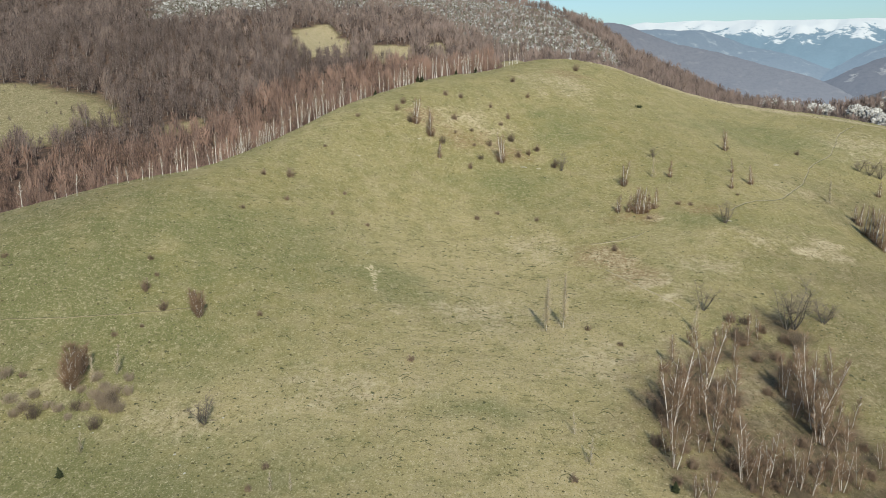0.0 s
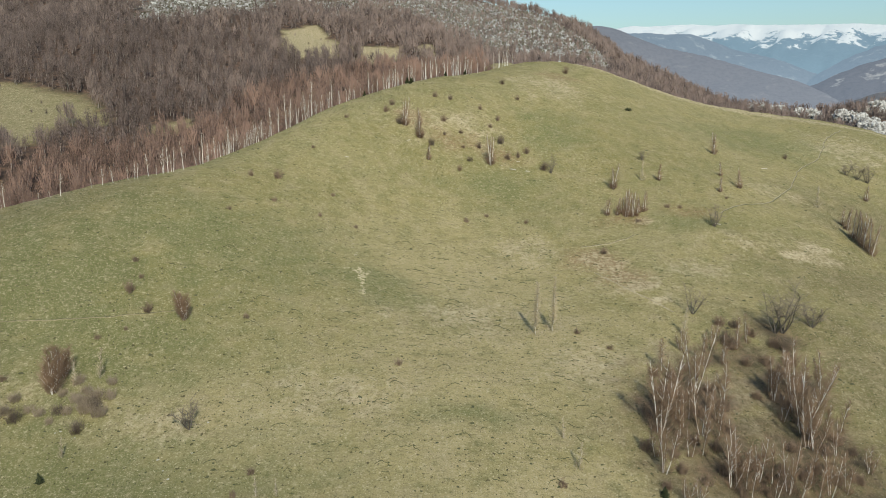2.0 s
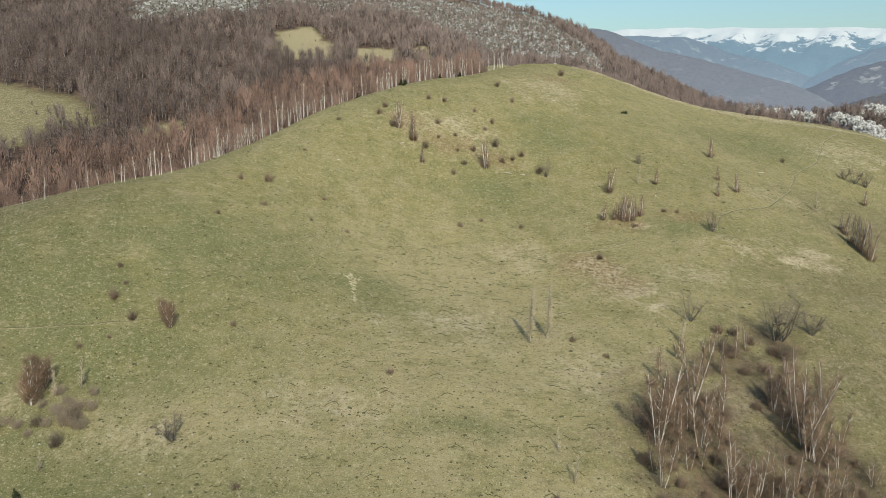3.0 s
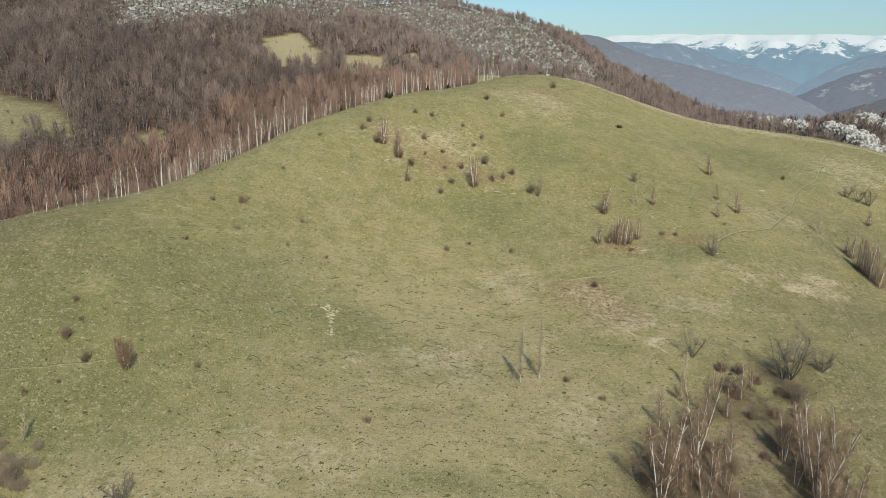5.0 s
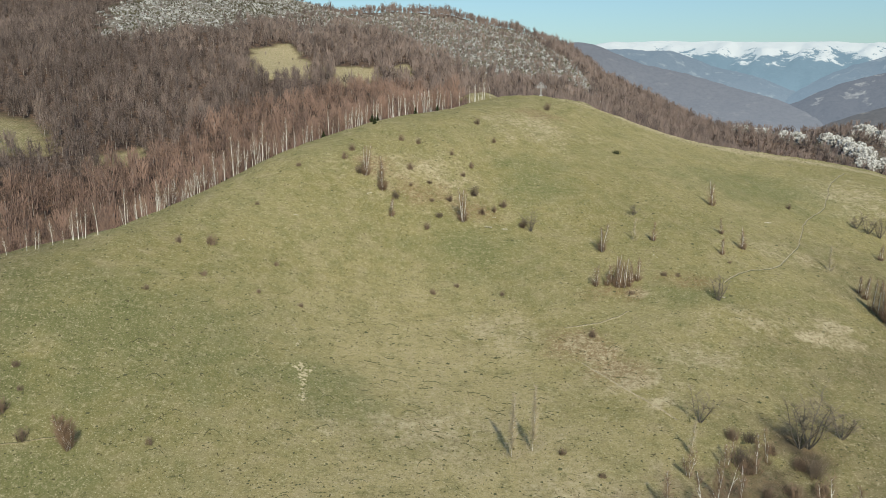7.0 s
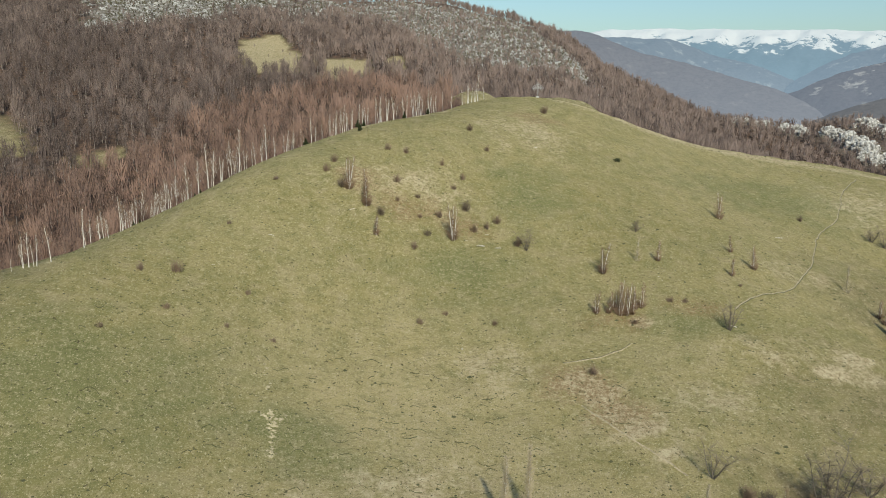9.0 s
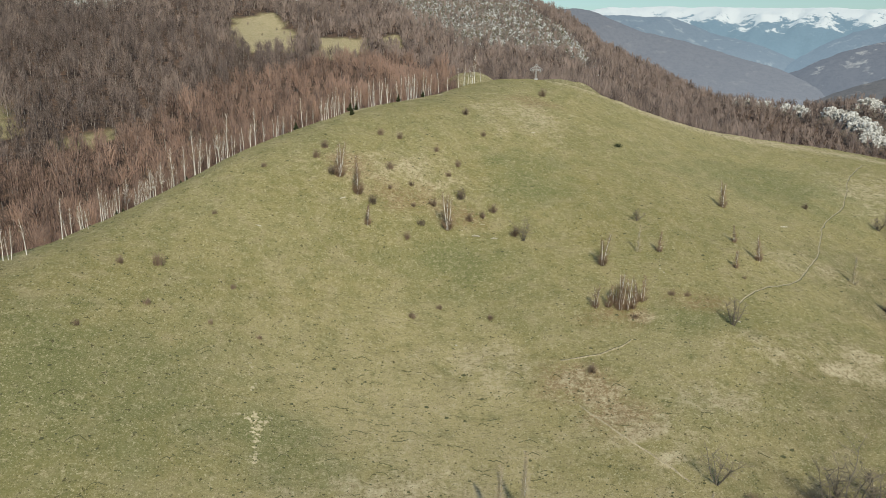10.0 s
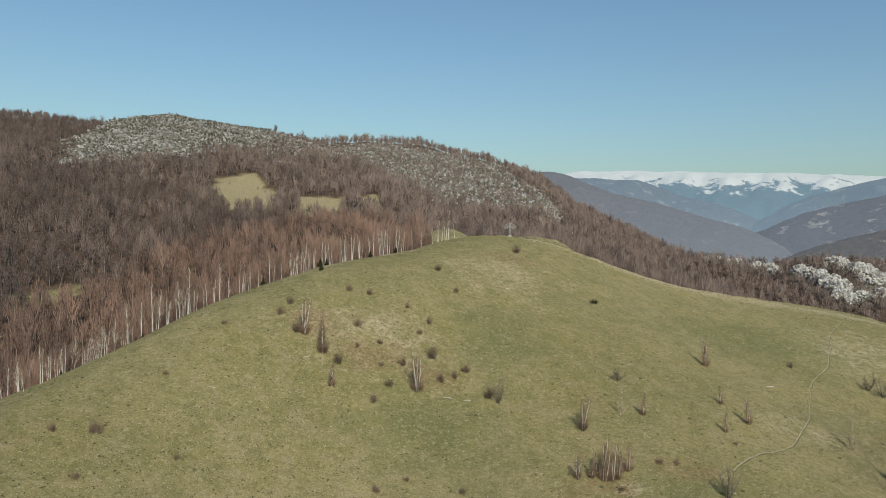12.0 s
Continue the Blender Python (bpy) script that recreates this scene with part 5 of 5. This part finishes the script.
def worn_path(name, label, line, width, mat):
    """A trodden line that follows the ground, hollow in the middle, with uneven edges."""
    rng = np.random.RandomState(len(line))
    p = np.array(line)
    for _ in range(3):
        p = np.concatenate([p[:1], np.stack([0.75 * p[:-1] + 0.25 * p[1:], 0.25 * p[:-1] + 0.75 * p[1:]], 1).reshape(-1, 2), p[-1:]])
    s = np.concatenate([[0], np.cumsum(np.hypot(*np.diff(p, axis=0).T))])
    at = np.arange(0, s[-1], 0.5)
    x, y = np.interp(at, s, p[:, 0]), np.interp(at, s, p[:, 1])
    nx, ny = -np.gradient(y, at), np.gradient(x, at)
    wob = np.convolve(rng.normal(0, 1, len(at) + 6), np.ones(7) / 7, "valid")
    x, y = x + 0.25 * wob * nx, y + 0.25 * wob * ny
    w = width * (0.8 + 0.5 * np.abs(np.convolve(rng.normal(0, 1, len(at) + 4), np.ones(5) / 5, "valid")))
    rows = []
    for f, up in ((-0.62, -0.10), (-0.5, 0.10), (-0.2, 0.06), (0.2, 0.06), (0.5, 0.10), (0.62, -0.10)):
        px, py = x + f * w * nx, y + f * w * ny
        rows.append(np.stack([px, py, land(px, py) + up], -1))
    v = np.stack(rows).reshape(-1, 3)
    # footpath: two strips along one side coloured dark for its edge shadow
    tagged(new(name, mesh_of(name, v, grid_faces(6, len(at)), mat, TURF_DARK, smooth=True, slots=np.repeat([0, 0, 0, 1, 1] if name == "footpath" else [0, 0, 0, 0, 0], len(at) - 1))), label, "path", kind="structure")


worn_path("footpath", "narrow trodden earth path winding over the grass", FOOTPATH, 0.4, PATH_SOIL)
worn_path("footpath", "short pale strip of trodden earth", SIDE_PATH, 0.32, PATH_SOIL)
worn_path("footpath", "faint trodden line along the contour of the meadow", TRAIL, 0.22, TRAIL_SOIL)
worn_path("bank", "pale dry edge of a small grassy bank", BANK, 0.28, PATH_SOIL)


def bare_marks():
    """Flat crumbs and slabs of pale soil, strewn along the lines of the old mark in the turf."""
    rng = np.random.RandomState(31)
    verts, faces, count, turn = [], [], 0, np.arange(7) * 6.283 / 7
    for line in BARE_MARKS:
        for (ax, ay), (bx, by) in zip(line, line[1:]):
            for k in range(int((3.2 if line is not BARE_MARKS[3] else 0.8) * math.hypot(bx - ax, by - ay)) + 1):
                f, r = rng.uniform(), rng.uniform(0.08, 0.42)
                x, y = ax + f * (bx - ax) + rng.normal(0, 0.38), ay + f * (by - ay) + rng.normal(0, 0.38)
                rim = r * rng.uniform(0.6, 1.3, 7)
                px, py = x + 1.5 * rim * np.cos(turn), y + rim * np.sin(turn)
                verts += [np.stack([px, py, land(px, py) - 0.03], -1), np.stack([x + 0.55 * (px - x), y + 0.55 * (py - y), land(px, py) + 0.04], -1), [(x, y, float(land(x, y)) + 0.05)]]
                faces += [(count + a, count + (a + 1) % 7, count + 7 + (a + 1) % 7) for a in range(7)] + [(count + a, count + 7 + (a + 1) % 7, count + 7 + a) for a in range(7)] + [(count + 7 + a, count + 7 + (a + 1) % 7, count + 14) for a in range(7)]
                count += 15
    me = mesh_of("bare_ground", np.concatenate(verts), faces, BARE_SOIL)
    tagged(new("bare_ground", me), "crumbled pale bare soil in the turf, roughly cross-shaped", "soil", kind="stuff")


bare_marks()


def rod(bm, a, b, r, sides=8):
    a, b = Vector(a), Vector(b)
    m = Matrix.Translation((a + b) / 2) @ (b - a).to_track_quat("Z", "Y").to_matrix().to_4x4()
    bmesh.ops.create_cone(bm, cap_ends=True, segments=sides, radius1=r, radius2=r, depth=(b - a).length, matrix=m)


def ring(bm, at, radius, r, count=14, sides=6):
    """An upright hoop in the plane of the cross."""
    rows = []
    for k in range(count):
        a = k * 2 * math.pi / count
        row = []
        for j in range(sides):
            b = j * 2 * math.pi / sides
            d = radius + r * math.cos(b)
            row.append(bm.verts.new((at[0] + d * math.cos(a), at[1] + r * math.sin(b), at[2] + d * math.sin(a))))
        rows.append(row)
    for k in range(count):
        for j in range(sides):
            bm.faces.new((rows[k][j], rows[(k + 1) % count][j], rows[(k + 1) % count][(j + 1) % sides], rows[k][(j + 1) % sides]))


def bm_part(name, build, mat, parent, label=""):
    bm = bmesh.new()
    build(bm)
    me = bpy.data.meshes.new(name)
    bm.to_mesh(me)
    bm.free()
    me.materials.append(mat)
    return part(name, me, parent, label)


def summit_cross():
    """A tall white metal cross: twin rails with cross struts, and three-lobed ends."""
    x, y = CROSS_AT
    cross = tagged(new("summit_cross"), "white painted metal cross with lobed ends on the summit", "cross")
    cross.location = (x, y, float(land(x, y)))

    def base(bm):
        bmesh.ops.create_cube(bm, size=1, matrix=Matrix.Translation((0, 0, 0.1)) @ Matrix.Diagonal((1.3, 1.0, 0.7, 1)))
        bmesh.ops.bevel(bm, geom=bm.edges[:], offset=0.04, segments=1, affect="EDGES")

    def post(bm):
        for s in (-0.2, 0.2):
            rod(bm, (s, 0, 0.4), (s, 0, 5.0), 0.075)
        for k in range(11):
            rod(bm, (-0.16, 0, 0.5 + 0.42 * k), (0.16, 0, 0.72 + 0.42 * k), 0.045, 6)

    def arm(side):
        def build(bm):
            for s in (-0.2, 0.2):
                rod(bm, (0.16 * side, 0, 3.9 + s), (1.35 * side, 0, 3.9 + s), 0.075)
            for k in range(4):
                rod(bm, ((0.2 + 0.36 * k) * side, 0, 3.74), ((0.5 + 0.36 * k) * side, 0, 4.06), 0.045, 6)
        return build

    def lobes(cx, cz, dx, dz):
        def build(bm):
            ring(bm, (cx + 0.55 * dx, 0, cz + 0.55 * dz), 0.46, 0.085)
            ring(bm, (cx - 0.5 * dz, 0, cz - 0.5 * dx), 0.42, 0.085)
            ring(bm, (cx + 0.5 * dz, 0, cz + 0.5 * dx), 0.42, 0.085)
        return build

    bm_part("base", base, CONCRETE, cross, "grey concrete base")
    bm_part("post", post, WHITE_METAL, cross)
    for side in (-1, 1):
        bm_part("arm", arm(side), WHITE_METAL, cross)
        bm_part("lobe", lobes(1.45 * side, 3.9, side, 0), WHITE_METAL, cross)
    bm_part("lobe", lobes(0, 5.0, 0, 1), WHITE_METAL, cross)


summit_cross()


def stone(seed, size):
    rng = random.Random(seed)
    bm = bmesh.new()
    bmesh.ops.create_icosphere(bm, subdivisions=2, radius=1.0)
    for v in bm.verts:
        v.co *= size * (0.8 + 0.35 * noise.noise(v.co * 1.3 + Vector((seed, 0, 0))))
        v.co.z *= 0.6
    me = bpy.data.meshes.new("stone")
    bm.to_mesh(me)
    bm.free()
    me.materials.append(PALE_STONE)
    return me


STONE_SHAPES = [stone(k, 1.0) for k in range(4)]
for k, (x, y, size) in enumerate(STONES):
    ob = new("stone", STONE_SHAPES[k % 4])
    ob.matrix_basis = pose(x, y, float(land(x, y)) + 0.1 * size, 0, 0, 77 * k) @ Matrix.Diagonal((size * 1.2, size * 0.9, size * 0.7, 1))
    tagged(ob, "pale weathered stone lying in the turf", "stone", "stones in the turf")
